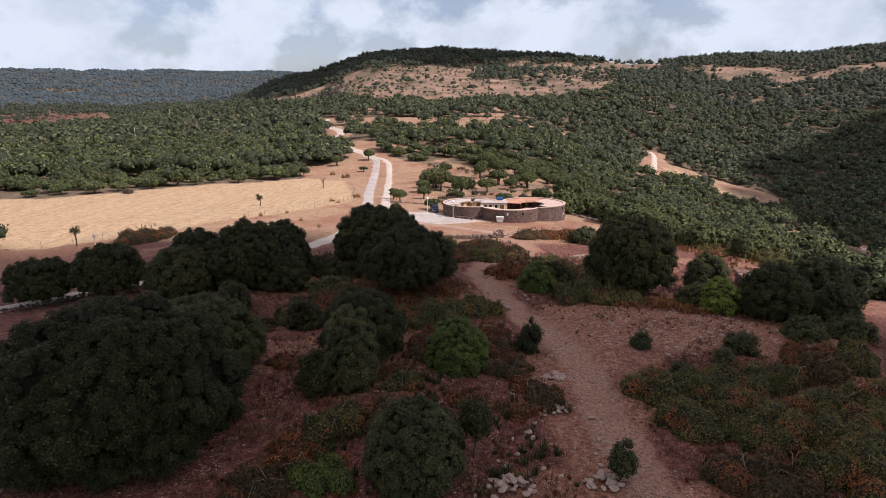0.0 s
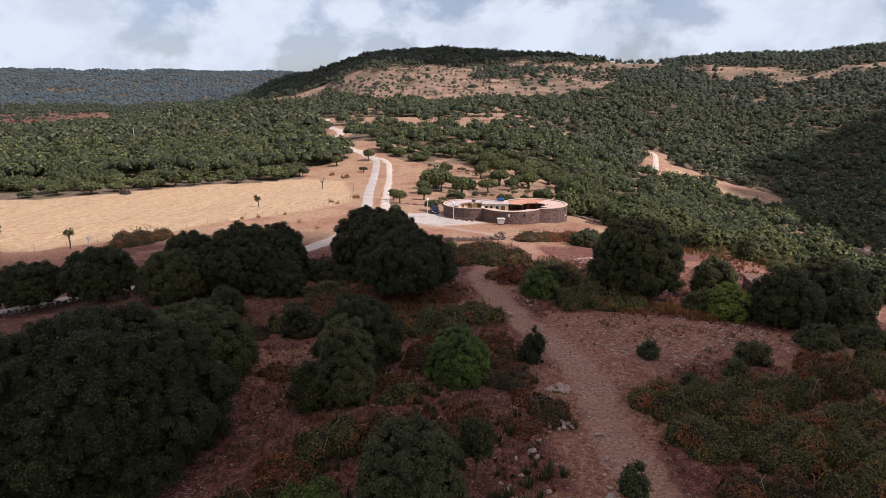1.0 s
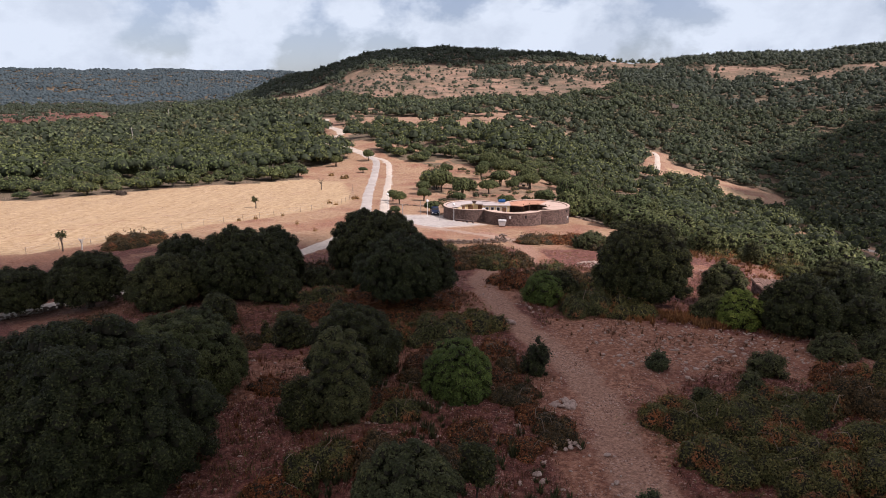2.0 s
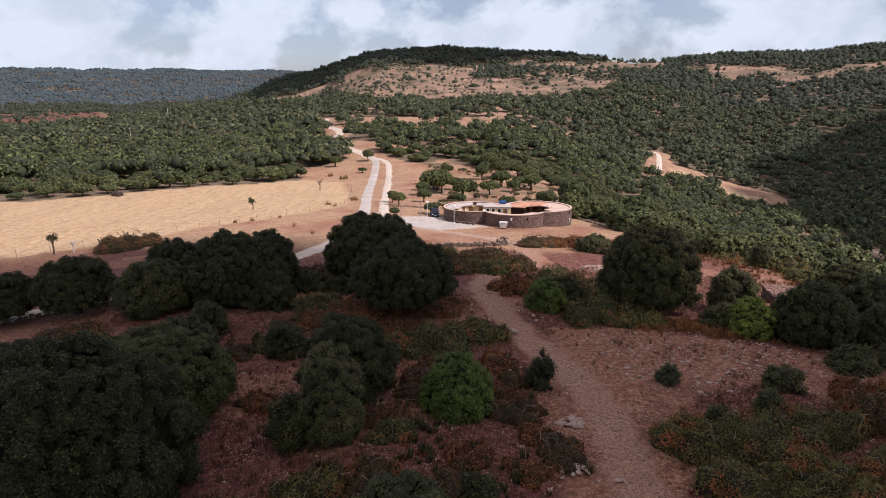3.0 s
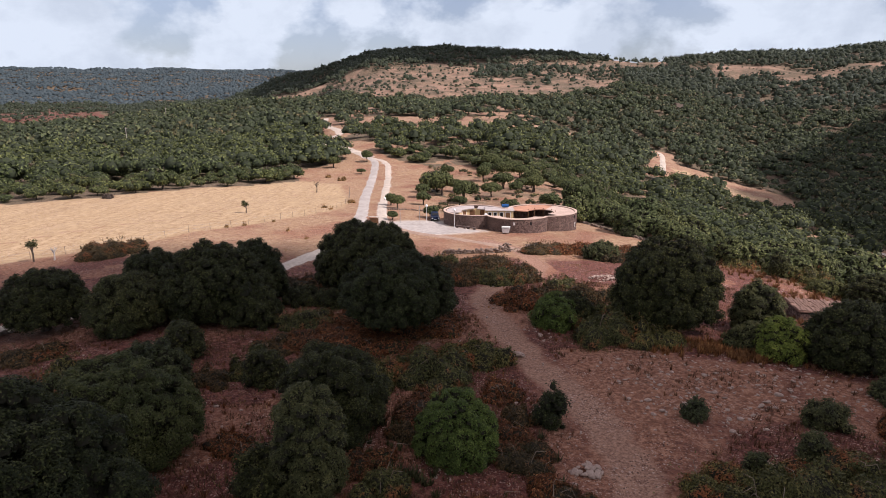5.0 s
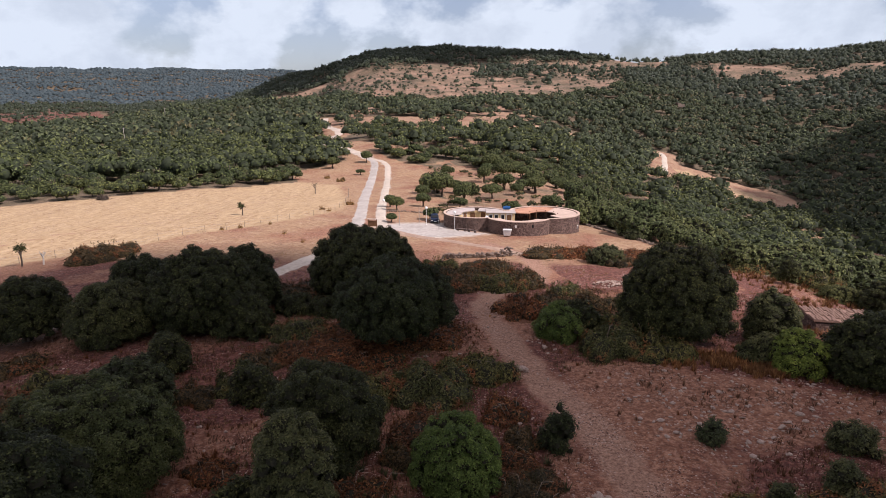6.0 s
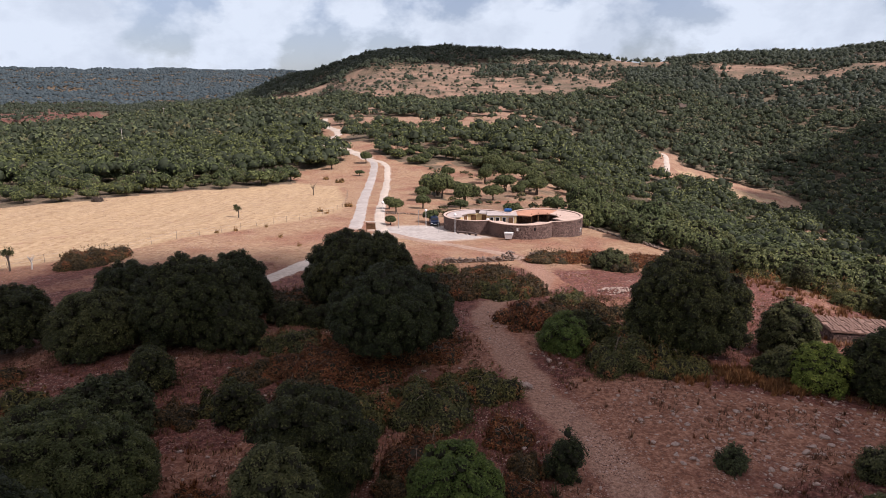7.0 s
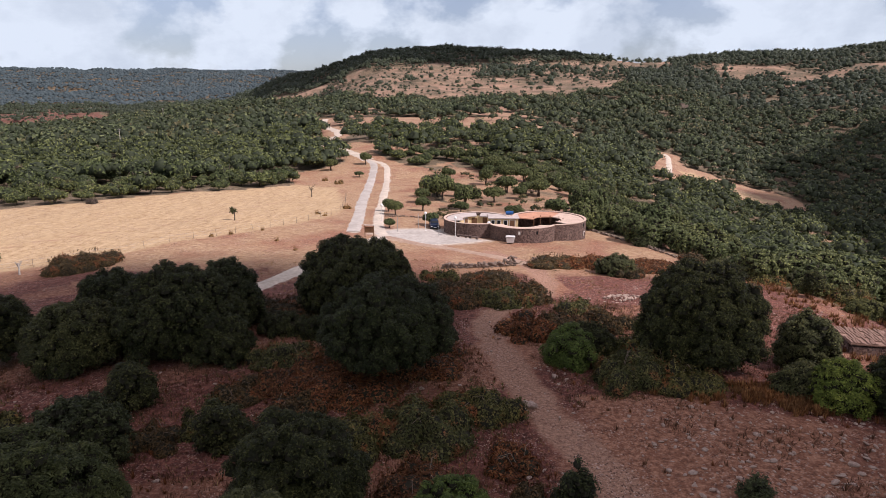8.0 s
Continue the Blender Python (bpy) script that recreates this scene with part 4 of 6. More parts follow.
def car():
    ob = thing("car", -6.6, 128.2, "dark blue parked compact car under a tree", "car", turn=8)
    prof = ((-0.84, 0.28), (-0.86, 0.72), (-0.80, 0.92), (-0.66, 1.44), (-0.5, 1.54), (0.5, 1.54), (0.66, 1.44), (0.80, 0.92), (0.86, 0.72), (0.84, 0.28))
    bm = bmesh.new()
    rings = []
    for y, roof, low in ((-1.95, 0.55, 0.9), (-1.85, 0.62, 1.0), (-1.0, 0.70, 1.0), (-0.35, 1.0, 1.0), (1.2, 1.0, 1.0), (1.75, 0.92, 1.0), (1.9, 0.62, 0.95)):
        rings.append([bm.verts.new((x * low, y, z if z < 0.95 else 0.92 + (z - 0.92) * max(0.02, (roof - 0.68) / 0.32))) for x, z in prof])
    for p, q in zip(rings[:-1], rings[1:]):
        for k in range(len(prof)):
            j = (k + 1) % len(prof)
            bm.faces.new((p[k], p[j], q[j], q[k]))
    bm.faces.new(rings[0][::-1]), bm.faces.new(rings[-1])
    bmesh.ops.recalc_face_normals(bm, faces=bm.faces)
    body = part("body", bm, PAINT, ob)
    w = part("windscreen", box(1.16, 0.03, 0.62, 0.01), DARK_GLASS, ob)
    w.matrix_basis = pose(0, -0.73, 1.24, -50, 0, 0)
    for sx in (-1, 1):
        part("side_window", box(0.03, 1.5, 0.4, 0.01, (sx * 0.755, 0.4, 1.16)), DARK_GLASS, ob)
        part("headlight", box(0.3, 0.06, 0.16, 0.02, (sx * 0.6, -1.93, 0.66)), GLOBE, ob, "clear headlight")
        for y in (-1.25, 1.25):
            bm = rod(0.31, 0.2, 20)
            wheel = part("wheel", bm, RUBBER, ob)
            wheel.matrix_basis = pose(sx * 0.76 - 0.1, y, 0.31, 0, 90, 0)
            part("rim", rod(0.19, 0.22, 12), METAL, wheel).location = (0, 0, -0.01)
    part("bumper", box(1.6, 0.12, 0.22, 0.04, (0, -1.96, 0.42)), RUBBER, ob)
    part("number_plate", box(0.5, 0.03, 0.11, 0, (0, -2.03, 0.45)), BIN, ob)


def waste_bin():
    ob = thing("waste_container", 6.6, 115.4, "off-white wheeled waste container with closed lid", "container", turn=-6)
    bm = bmesh.new()
    lo = [bm.verts.new(p) for p in ((-0.55, -0.4, 0.22), (0.55, -0.4, 0.22), (0.55, 0.4, 0.22), (-0.55, 0.4, 0.22))]
    hi = [bm.verts.new(p) for p in ((-0.72, -0.52, 1.05), (0.72, -0.52, 1.05), (0.72, 0.52, 1.15), (-0.72, 0.52, 1.15))]
    bm.faces.new(lo[::-1]), bm.faces.new(hi)
    for k in range(4):
        bm.faces.new((lo[k], lo[(k + 1) % 4], hi[(k + 1) % 4], hi[k]))
    bmesh.ops.bevel(bm, geom=bm.edges[:], offset=0.04, segments=2, affect="EDGES")
    part("tub", bm, BIN, ob)
    lid = part("lid", box(1.52, 1.12, 0.12, 0.05, (0, 0, 1.2)), BIN, ob)
    for x in (-0.45, 0.45):
        for y in (-0.3, 0.3):
            part("wheel", rod(0.1, 0.06, 12), RUBBER, ob).matrix_basis = pose(x - 0.03, y, 0.1, 0, 90, 0)
    for x in (-0.8, 0.8):
        part("lifting_pin", rod(0.04, 0.1, 8), METAL, ob).matrix_basis = pose(x - 0.05, 0, 1.0, 0, 90, 0)


def info_board():
    ob = thing("notice_board", -16.8, 117.0, "brown wooden notice board on two posts by the road", "sign", turn=-6)
    for x in (-0.75, 0.75):
        part("post", box(0.11, 0.11, 2.1, 0.01, (x, 0, 1.05)), TIMBER, ob)
    part("panel", box(1.5, 0.07, 1.0, 0.01, (0, -0.03, 1.35)), TIMBER, ob)
    part("roof_board", box(1.9, 0.42, 0.06, 0.01, (0, 0, 2.12)), PALE, ob)


def bench(x, y, turn):
    ob = thing("bench", x, y, "low dark stone bench beside the round wall", "bench", turn=turn)
    part("seat", box(2.0, 0.45, 0.1, 0.02, (0, 0, 0.43)), BASALT, ob)
    for dx in (-0.7, 0.7):
        part("leg", box(0.3, 0.4, 0.5, 0.02, (dx, 0, 0.16)), BASALT, ob)


water_tank(), dish(), car(), waste_bin(), info_board()
for x, y, tall in ((-2.5, 120.0, 3.0), (-7.9, 124.4, 3.0), (-17.0, 133.0, 3.0)):
    globe_lamp(x, y, tall)
for x, y, tall in ((-12.7, 122.2, 2.6), (-9.4, 126.5, 2.8), (-5.3, 119.4, 2.2)):
    thin_post(x, y, tall)
bench(0.6, 118.4, -38)
bench(-1.3, 119.2, -20)

# ---- woods ----
def wood_crown(seed, lobes, sub, blades, flat=0.8, size=0.085):
    """A small tree's crown for the woods: unit width, standing on the ground."""
    rng = np.random.RandomState(seed)
    out = []
    v0, f0 = BALLS[sub]
    heads = []
    for k in range(lobes):
        a = 6.28 * k / max(1, lobes - 1) + rng.uniform(-0.5, 0.5)
        far = (0.27 + rng.uniform(-0.06, 0.06)) if lobes > 1 and k else 0.0
        off = np.array((math.cos(a) * far, math.sin(a) * far, (0.52 if far == 0 else 0.40) * flat / 0.8 + rng.uniform(-0.06, 0.06)))
        rr = rng.uniform(0.17, 0.27) if lobes > 4 else (rng.uniform(0.22, 0.31) if lobes > 1 else 0.46)
        heads.append((off, rr))
        out.append((lumpy(v0, rng, 0.16, 3.0) * rr * (0.86 if blades else 1.0) * (1, 1, flat) + off, f0))
    if blades:
        per = blades // lobes
        for off, rr in heads:
            d = rng.normal(size=(per, 3)) + (0, 0, 0.5)
            d /= np.linalg.norm(d, axis=1)[:, None]
            out.append(leaves(d * (1, 1, flat) * rr * rng.uniform(0.85, 1.25, per)[:, None] + off, d, size, rng, 1.3))
    v, f = join(out)
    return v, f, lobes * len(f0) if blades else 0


def scatter(r0, r1, spacing, seed, span, thick=woods):
    """Places for trees, thick where the woods are thick, with a little room between them."""
    rng = np.random.RandomState(seed)
    n = int((r1 ** 2 - r0 ** 2) * math.radians(2 * span) / 2 / spacing ** 2 * 1.5)
    r = np.sqrt(rng.uniform(r0 ** 2, r1 ** 2, n))
    b = np.radians(rng.uniform(-span, span, n))
    x, y = r * np.sin(b), r * np.cos(b)
    keep = rng.uniform(size=n) < thick(x, y)
    x, y = x[keep], y[keep]
    cell, taken = spacing * 0.9, {}
    out = []
    for px, py in zip(x, y):
        k = (int(px // cell), int(py // cell))
        if all((px - q) ** 2 + (py - w) ** 2 > (spacing * 0.62) ** 2 for i in (-1, 0, 1) for j in (-1, 0, 1) for q, w in taken.get((k[0] + i, k[1] + j), ())):
            taken.setdefault(k, []).append((px, py))
            out.append((px, py))
    return np.array(out)


def wood(name, spots, size, make, seed, label, mat):
    rng = np.random.RandomState(seed)
    x, y = spots[:, 0], spots[:, 1]
    z = ground_z(x, y) - 0.15
    s = size * np.clip(rng.lognormal(0, 0.32, len(x)), 0.5, 1.6)
    a = rng.uniform(0, 6.28, len(x))
    kinds = rng.randint(0, len(make), len(x))
    verts, faces, at = [], [], 0
    hearts = []
    for k, (mv, mf, inner) in enumerate(make):
        pick = np.where(kinds == k)[0]
        if not len(pick):
            continue
        ca, sa, ss = np.cos(a[pick])[:, None], np.sin(a[pick])[:, None], s[pick][:, None]
        vx = (mv[:, 0] * ca - mv[:, 1] * sa) * ss + x[pick][:, None]
        vy = (mv[:, 0] * sa + mv[:, 1] * ca) * ss + y[pick][:, None]
        vz = mv[:, 2] * ss * rng.uniform(0.8, 1.15, len(pick))[:, None] + z[pick][:, None]
        verts.append(np.stack((vx, vy, vz), -1).reshape(-1, 3))
        faces.append((mf[None] + (np.arange(len(pick)) * len(mv))[:, None, None] + at).reshape(-1, mf.shape[1]))
        at += len(pick) * len(mv)
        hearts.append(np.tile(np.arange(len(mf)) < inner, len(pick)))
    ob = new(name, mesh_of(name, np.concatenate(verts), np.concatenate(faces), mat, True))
    ob.data.materials.append(SHADED_HEART)
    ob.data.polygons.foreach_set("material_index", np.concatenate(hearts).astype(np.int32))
    return tagged(ob, label, "woodland", kind="stuff")


def wood_tree(seed, mat, label, form="bush"):
    """One tree of the wood's edge, of unit width, to be copied."""
    ob = tagged(new("woodland_oak"), label, "tree", "oaks at the edge of the wood")
    tall = 0.36 if form == "umbrella" else 0.3
    part("trunk", mesh_mixed("trunk", trunk_pieces(tall, 0.22, 0.028, seed, 2 if form == "umbrella" else 1), BARK), None, ob)
    if form == "umbrella":
        part("crown", mesh_mixed("crown", crown(0.5, 0.44, 0.30, seed, 0.034, 0.8, 0.075, -0.45, 8), (mat, SHADED_CORE), True), None, ob).location = (0, 0, 0.44)
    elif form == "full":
        part("crown", mesh_mixed("crown", crown(0.5, 0.5, 0.42, seed, 0.044, 0.8, 0.09, -0.55, 13), (mat, SHADED_CORE), True), None, ob).location = (0, 0, 0.27)
    else:
        v, f, inner = wood_crown(seed, 8, 1, 900, 0.74, 0.06)
        me = mesh_of("crown", v + (0, 0, -0.07), f, mat, True)
        me.materials.append(SHADED_HEART)
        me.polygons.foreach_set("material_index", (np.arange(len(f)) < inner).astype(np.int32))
        part("crown", me, None, ob)
    return ob


spots = scatter(78, 330, 4.9, 31, 44)
rng = np.random.RandomState(5)
edge = near_line(spots[:, 0], spots[:, 1], SPARSE + SPARSE[:1])
edge = np.minimum(edge, near_line(spots[:, 0], spots[:, 1], FIELD[4:12]) + 4)
edge = np.where(inside(spots[:, 0], spots[:, 1], SPARSE), 0, edge)
edge = np.where((np.hypot(spots[:, 0], spots[:, 1]) < 128) & (spots[:, 0] > 20), 0, edge)
order = np.argsort(edge, kind="stable")
single, rest = spots[order[:270]], spots[order[270:]]
open_ground = (single[:, 0] > -18) & (single[:, 0] < 12) & (single[:, 1] < 168)
single = single[~open_ground | (np.arange(len(single)) % 3 == 0)]
masters = [wood_tree(60 + k, FAR_LEAF, t) for k, t in enumerate((
    "low spreading evergreen oak with a dark green crown", "rounded dark green evergreen oak", "evergreen oak with an uneven green crown",
    "small broad evergreen oak on dry ground", "dense green evergreen oak above dry grass", "flat-topped evergreen oak with green crown"))]
more = [(-14.6, 126.0, 2.6), (-7.4, 130.5, 3.4), (-15.5, 142.0, 3.6), (-10.5, 150.0, 3.8), (-17.5, 147.0, 3.2), (-11.5, 163.0, 4.2), (-2.0, 148.0, 3.8), (9.0, 141.0, 4.2), (-37.5, 236.0, 5.0), (-31.5, 252.0, 5.5), (-47.5, 224.0, 4.5), (-36.0, 214.0, 3.2), (-13.0, 187.0, 3.0)]
fine = [wood_tree(90 + k, FAR_LEAF, t, "full") for k, t in enumerate((
    "bushy green evergreen oak on the slope", "dense evergreen oak with a lumpy green crown", "broad evergreen oak in full sunlight", "sunlit evergreen oak above dry ground"))]
standing = [wood_tree(120 + k, FAR_LEAF, t, "umbrella") for k, t in enumerate((
    "spreading evergreen oak on a short bare trunk in dry grass", "umbrella-shaped evergreen oak casting shade on bare earth", "flat-crowned evergreen oak on two leaning stems", "small lone evergreen oak on dry open ground"))]
used = set()
for k, (x, y, w) in enumerate([(x, y, 5.4 * rng.lognormal(0, 0.22)) for x, y in single] + more):
    m = pose(x, y, float(ground_z(x, y)), 0, 0, rng.uniform(0, 360)) @ Matrix.Diagonal((w, w, w * rng.uniform(0.8, 1.25), 1))
    alone = inside(x, y, SPARSE) or inside(x, y, PASTURE) or (abs(x + 10) < 10 and y < 168)
    kin = standing if alone else (fine if math.hypot(x, y) < 152 else masters)
    master = kin[k % len(kin)]
    if master.name not in used:
        used.add(master.name)
        master.matrix_basis = m
    else:
        copy_thing(master, m @ Matrix.Diagonal([1 / v for v in master.scale] + [1]))
reach = np.hypot(rest[:, 0], rest[:, 1])
wood("near_woodland", rest[reach < 225], 7.0, [wood_crown(k, 8, 1, 420, 0.8, 0.062) for k in range(8)], 31, "dense dark green evergreen oak wood on the slopes", FAR_LEAF)
wood("slope_woodland", rest[reach >= 225], 7.2, [wood_crown(k, 7, 0, 200, 0.8, 0.075) for k in range(40, 48)], 35, "green evergreen oak wood beyond the field", FAR_LEAF)
wood("middle_woodland", scatter(330, 690, 4.7, 32, 41), 7.2, [(wood_crown(k, 4, 0, 44, 0.8, 0.13)) for k in range(10, 18)], 32, "evergreen oak wood on the far slopes", HAZY_MID_LEAF)
wood("far_woodland", scatter(690, 1420, 5.4, 33, 40), 7.0, [(wood_crown(k, 1, 0, 10, 0.8, 0.2)) for k in range(20, 28)], 33, "distant woods and hedges on the hills", HAZY_HILL_LEAF)
low = scatter(565, 1120, 8.5, 37, 34, lambda x, y: np.where(brown_hill(x, y) | east_fields(x, y), 0.12 + 0.55 * (soft_noise(x * 0.5, y, 60, 24) > 0.55), 0))
wood("hill_scrub", low, 3.2, [(wood_crown(k, 1, 0, 10, 0.7, 0.24)) for k in range(50, 56)], 36, "dark scrub bushes dotted over the brown hill", HAZY_HILL_LEAF)
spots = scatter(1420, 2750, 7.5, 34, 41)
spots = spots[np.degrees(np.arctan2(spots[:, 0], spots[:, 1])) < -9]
wood("ridge_woodland", spots, 8.0, [(wood_crown(k, 1, 0, 0, 0.6)) for k in range(30, 36)], 34, "dark woods on the farthest ridge, coloured blue as by haze", HAZY_LEAF)


low = scatter(138, 262, 3.6, 38, 14, lambda x, y: np.where(inside(x, y, SPARSE), 0.10 + 0.5 * (soft_noise(x, y, 16, 27) > 0.6), 0))
wood("pasture_scrub", low, 1.7, [wood_crown(k, 3, 0, 60, 0.6, 0.16) for k in range(56, 60)], 39, "low olive-brown scrub between the oaks", HEATH)


# ---- two far poles and a ruin on the hillside ----
def utility_pole(x, y):
    ob = thing("utility_pole", x, y, "thin wooden power pole standing above the wood", "pole", "poles across the wood")
    part("mast", rod(0.16, 10.0, 8, 0.1), PALE, ob)
    part("crossarm", box(1.6, 0.12, 0.12, 0, (0, 0, 9.4)), PALE, ob)


utility_pole(-158, 290), utility_pole(-215, 445)
ruin = thing("farm_ruin", 184, 572, "small pale roofless farm ruin on the wooded hillside", "building", turn=20)
for sx, sy, x, y, h in ((7, 0.6, 0, -2.4, 3.4), (7, 0.6, 0, 2.4, 4.4), (0.6, 4.2, -3.2, 0, 4.8), (0.6, 4.2, 3.2, 0, 3.0)):
    part("wall", box(sx, sy, h + 1, 0.05, (x, y, h / 2 + 0.5)), LICHEN, ruin)

# ---- thickets, weeds and stones of the foreground ----
def mound(rx, ry, h, seed, leaf, cover, long=1.6, shaggy=0.14):
    """A low tangled heap of leaves and twigs: several humps of unlike size run together."""
    rng = np.random.RandomState(seed)
    v0, f0 = BALLS[2]
    out = []
    humps = 5 + int(rx * 2.6)
    for k in range(humps):
        a, q = 6.283 * k / humps + rng.uniform(-0.6, 0.6), (math.sqrt(rng.uniform(0.05, 1)) * 0.74 if k else 0.0)
        s = rng.uniform(0.24, 0.42) * (1.35 if k == 0 else 1.0)
        hx, hy, hz = rx * s, ry * s, h * rng.uniform(0.45, 1.0) * (1.0 - 0.3 * q)
        at = np.array((math.cos(a) * q * rx, math.sin(a) * q * ry, 0.0))
        body = lumpy(lumpy(v0, rng, 0.18, 2.4), rng, 0.10, 6.0)
        keep = body * (hx * 0.9, hy * 0.9, hz * 0.9)
        keep[:, 2] = np.maximum(keep[:, 2], -0.12)
        out.append((keep + at, f0, 1))
        m = int(2.2 * math.pi * (hx * hy + hz * (hx + hy) * 0.5) * cover * 0.8 / (leaf * leaf * 0.75))
        tri = body[f0[rng.randint(0, len(f0), m * 2)]]
        p = (tri * rng.dirichlet((1, 1, 1), m * 2)[:, :, None]).sum(1)
        p = p[p[:, 2] > -0.02][:m]
        nrm = p / (np.array((hx, hy, hz)) / hz) + rng.normal(size=p.shape) * 0.2
        nrm /= np.linalg.norm(nrm, axis=1)[:, None]
        pts = p * (hx, hy, hz) * rng.uniform(0.86, 1.0 + shaggy, len(p))[:, None]
        pts[:, 2] = np.maximum(pts[:, 2], 0.02)
        out.append(leaves(pts + at, nrm, leaf, rng, long))
    skirt = int(18 * (rx + ry))
    a, q = rng.uniform(0, 6.283, skirt), rng.uniform(0.75, 1.15, skirt)
    pts = np.column_stack((np.cos(a) * q * rx, np.sin(a) * q * ry, rng.uniform(0.03, 0.22, skirt)))
    out.append(leaves(pts, np.tile((0.0, 0.0, 1.0), (skirt, 1)), leaf * 1.1, rng, long))
    return out


def sprigs(rx, ry, h, count, seed, leaf):
    """Upright shoots that stick out of a thicket."""
    rng = np.random.RandomState(seed)
    pts, nrm = [], []
    for _ in range(count):
        a, q = rng.uniform(0, 6.28), math.sqrt(rng.uniform(0, 0.8))
        x, y = math.cos(a) * q * rx, math.sin(a) * q * ry
        z = h * math.sqrt(max(0.05, 1 - q * q)) * 0.95
        for k in range(7):
            pts.append((x + rng.normal() * 0.05, y + rng.normal() * 0.05, z + k * 0.06))
            nrm.append((rng.normal(), rng.normal(), 0.4))
    return leaves(np.array(pts), np.array(nrm), leaf, rng)


def thicket(name, x, y, wide, tall, seed, mat, label, leaf=0.14, cover=1.1, deep=0.8, turn=0.0, kind="shrub", group=""):
    """A thicket: a body of leaves with loose shoots over it."""
    pieces = mound(wide / 2, wide / 2 * deep, tall, seed, leaf, cover) + [sprigs(wide / 2, wide / 2 * deep, tall, int(6 + wide * 3), seed + 500, leaf * 0.7)]
    ob = thing(name, x, y, label, kind, group, turn=turn)
    part("leaf_mass", mesh_mixed("leaf_mass", pieces, (mat, SHADED_CORE), True), None, ob)
    r = np.random.RandomState(seed + 900)
    for _ in range(0 if wide < 3 else int(2 + wide * 0.4)):
        a, q, lean = r.uniform(0, 6.283), r.uniform(0.1, 0.6), r.uniform(0, 6.283)
        x0, y0, z0, long = math.cos(a) * q * wide / 2, math.sin(a) * q * wide / 2 * deep, tall * 0.55, r.uniform(0.7, 1.2)
        tip = (x0 + math.cos(lean) * long, y0 + math.sin(lean) * long, z0 + 0.35 * long)
        bend = (x0 + math.cos(lean) * long * 0.4, y0 + math.sin(lean) * long * 0.4, z0 + 0.5 * long)
        v, f = limb(((x0, y0, z0 - 0.3), bend, tip), (0.022, 0.017, 0.008), 5)
        part("cane", mesh_of("cane", v, f, OLD_WOOD, True), None, ob, "bare arching bramble cane")
    return ob


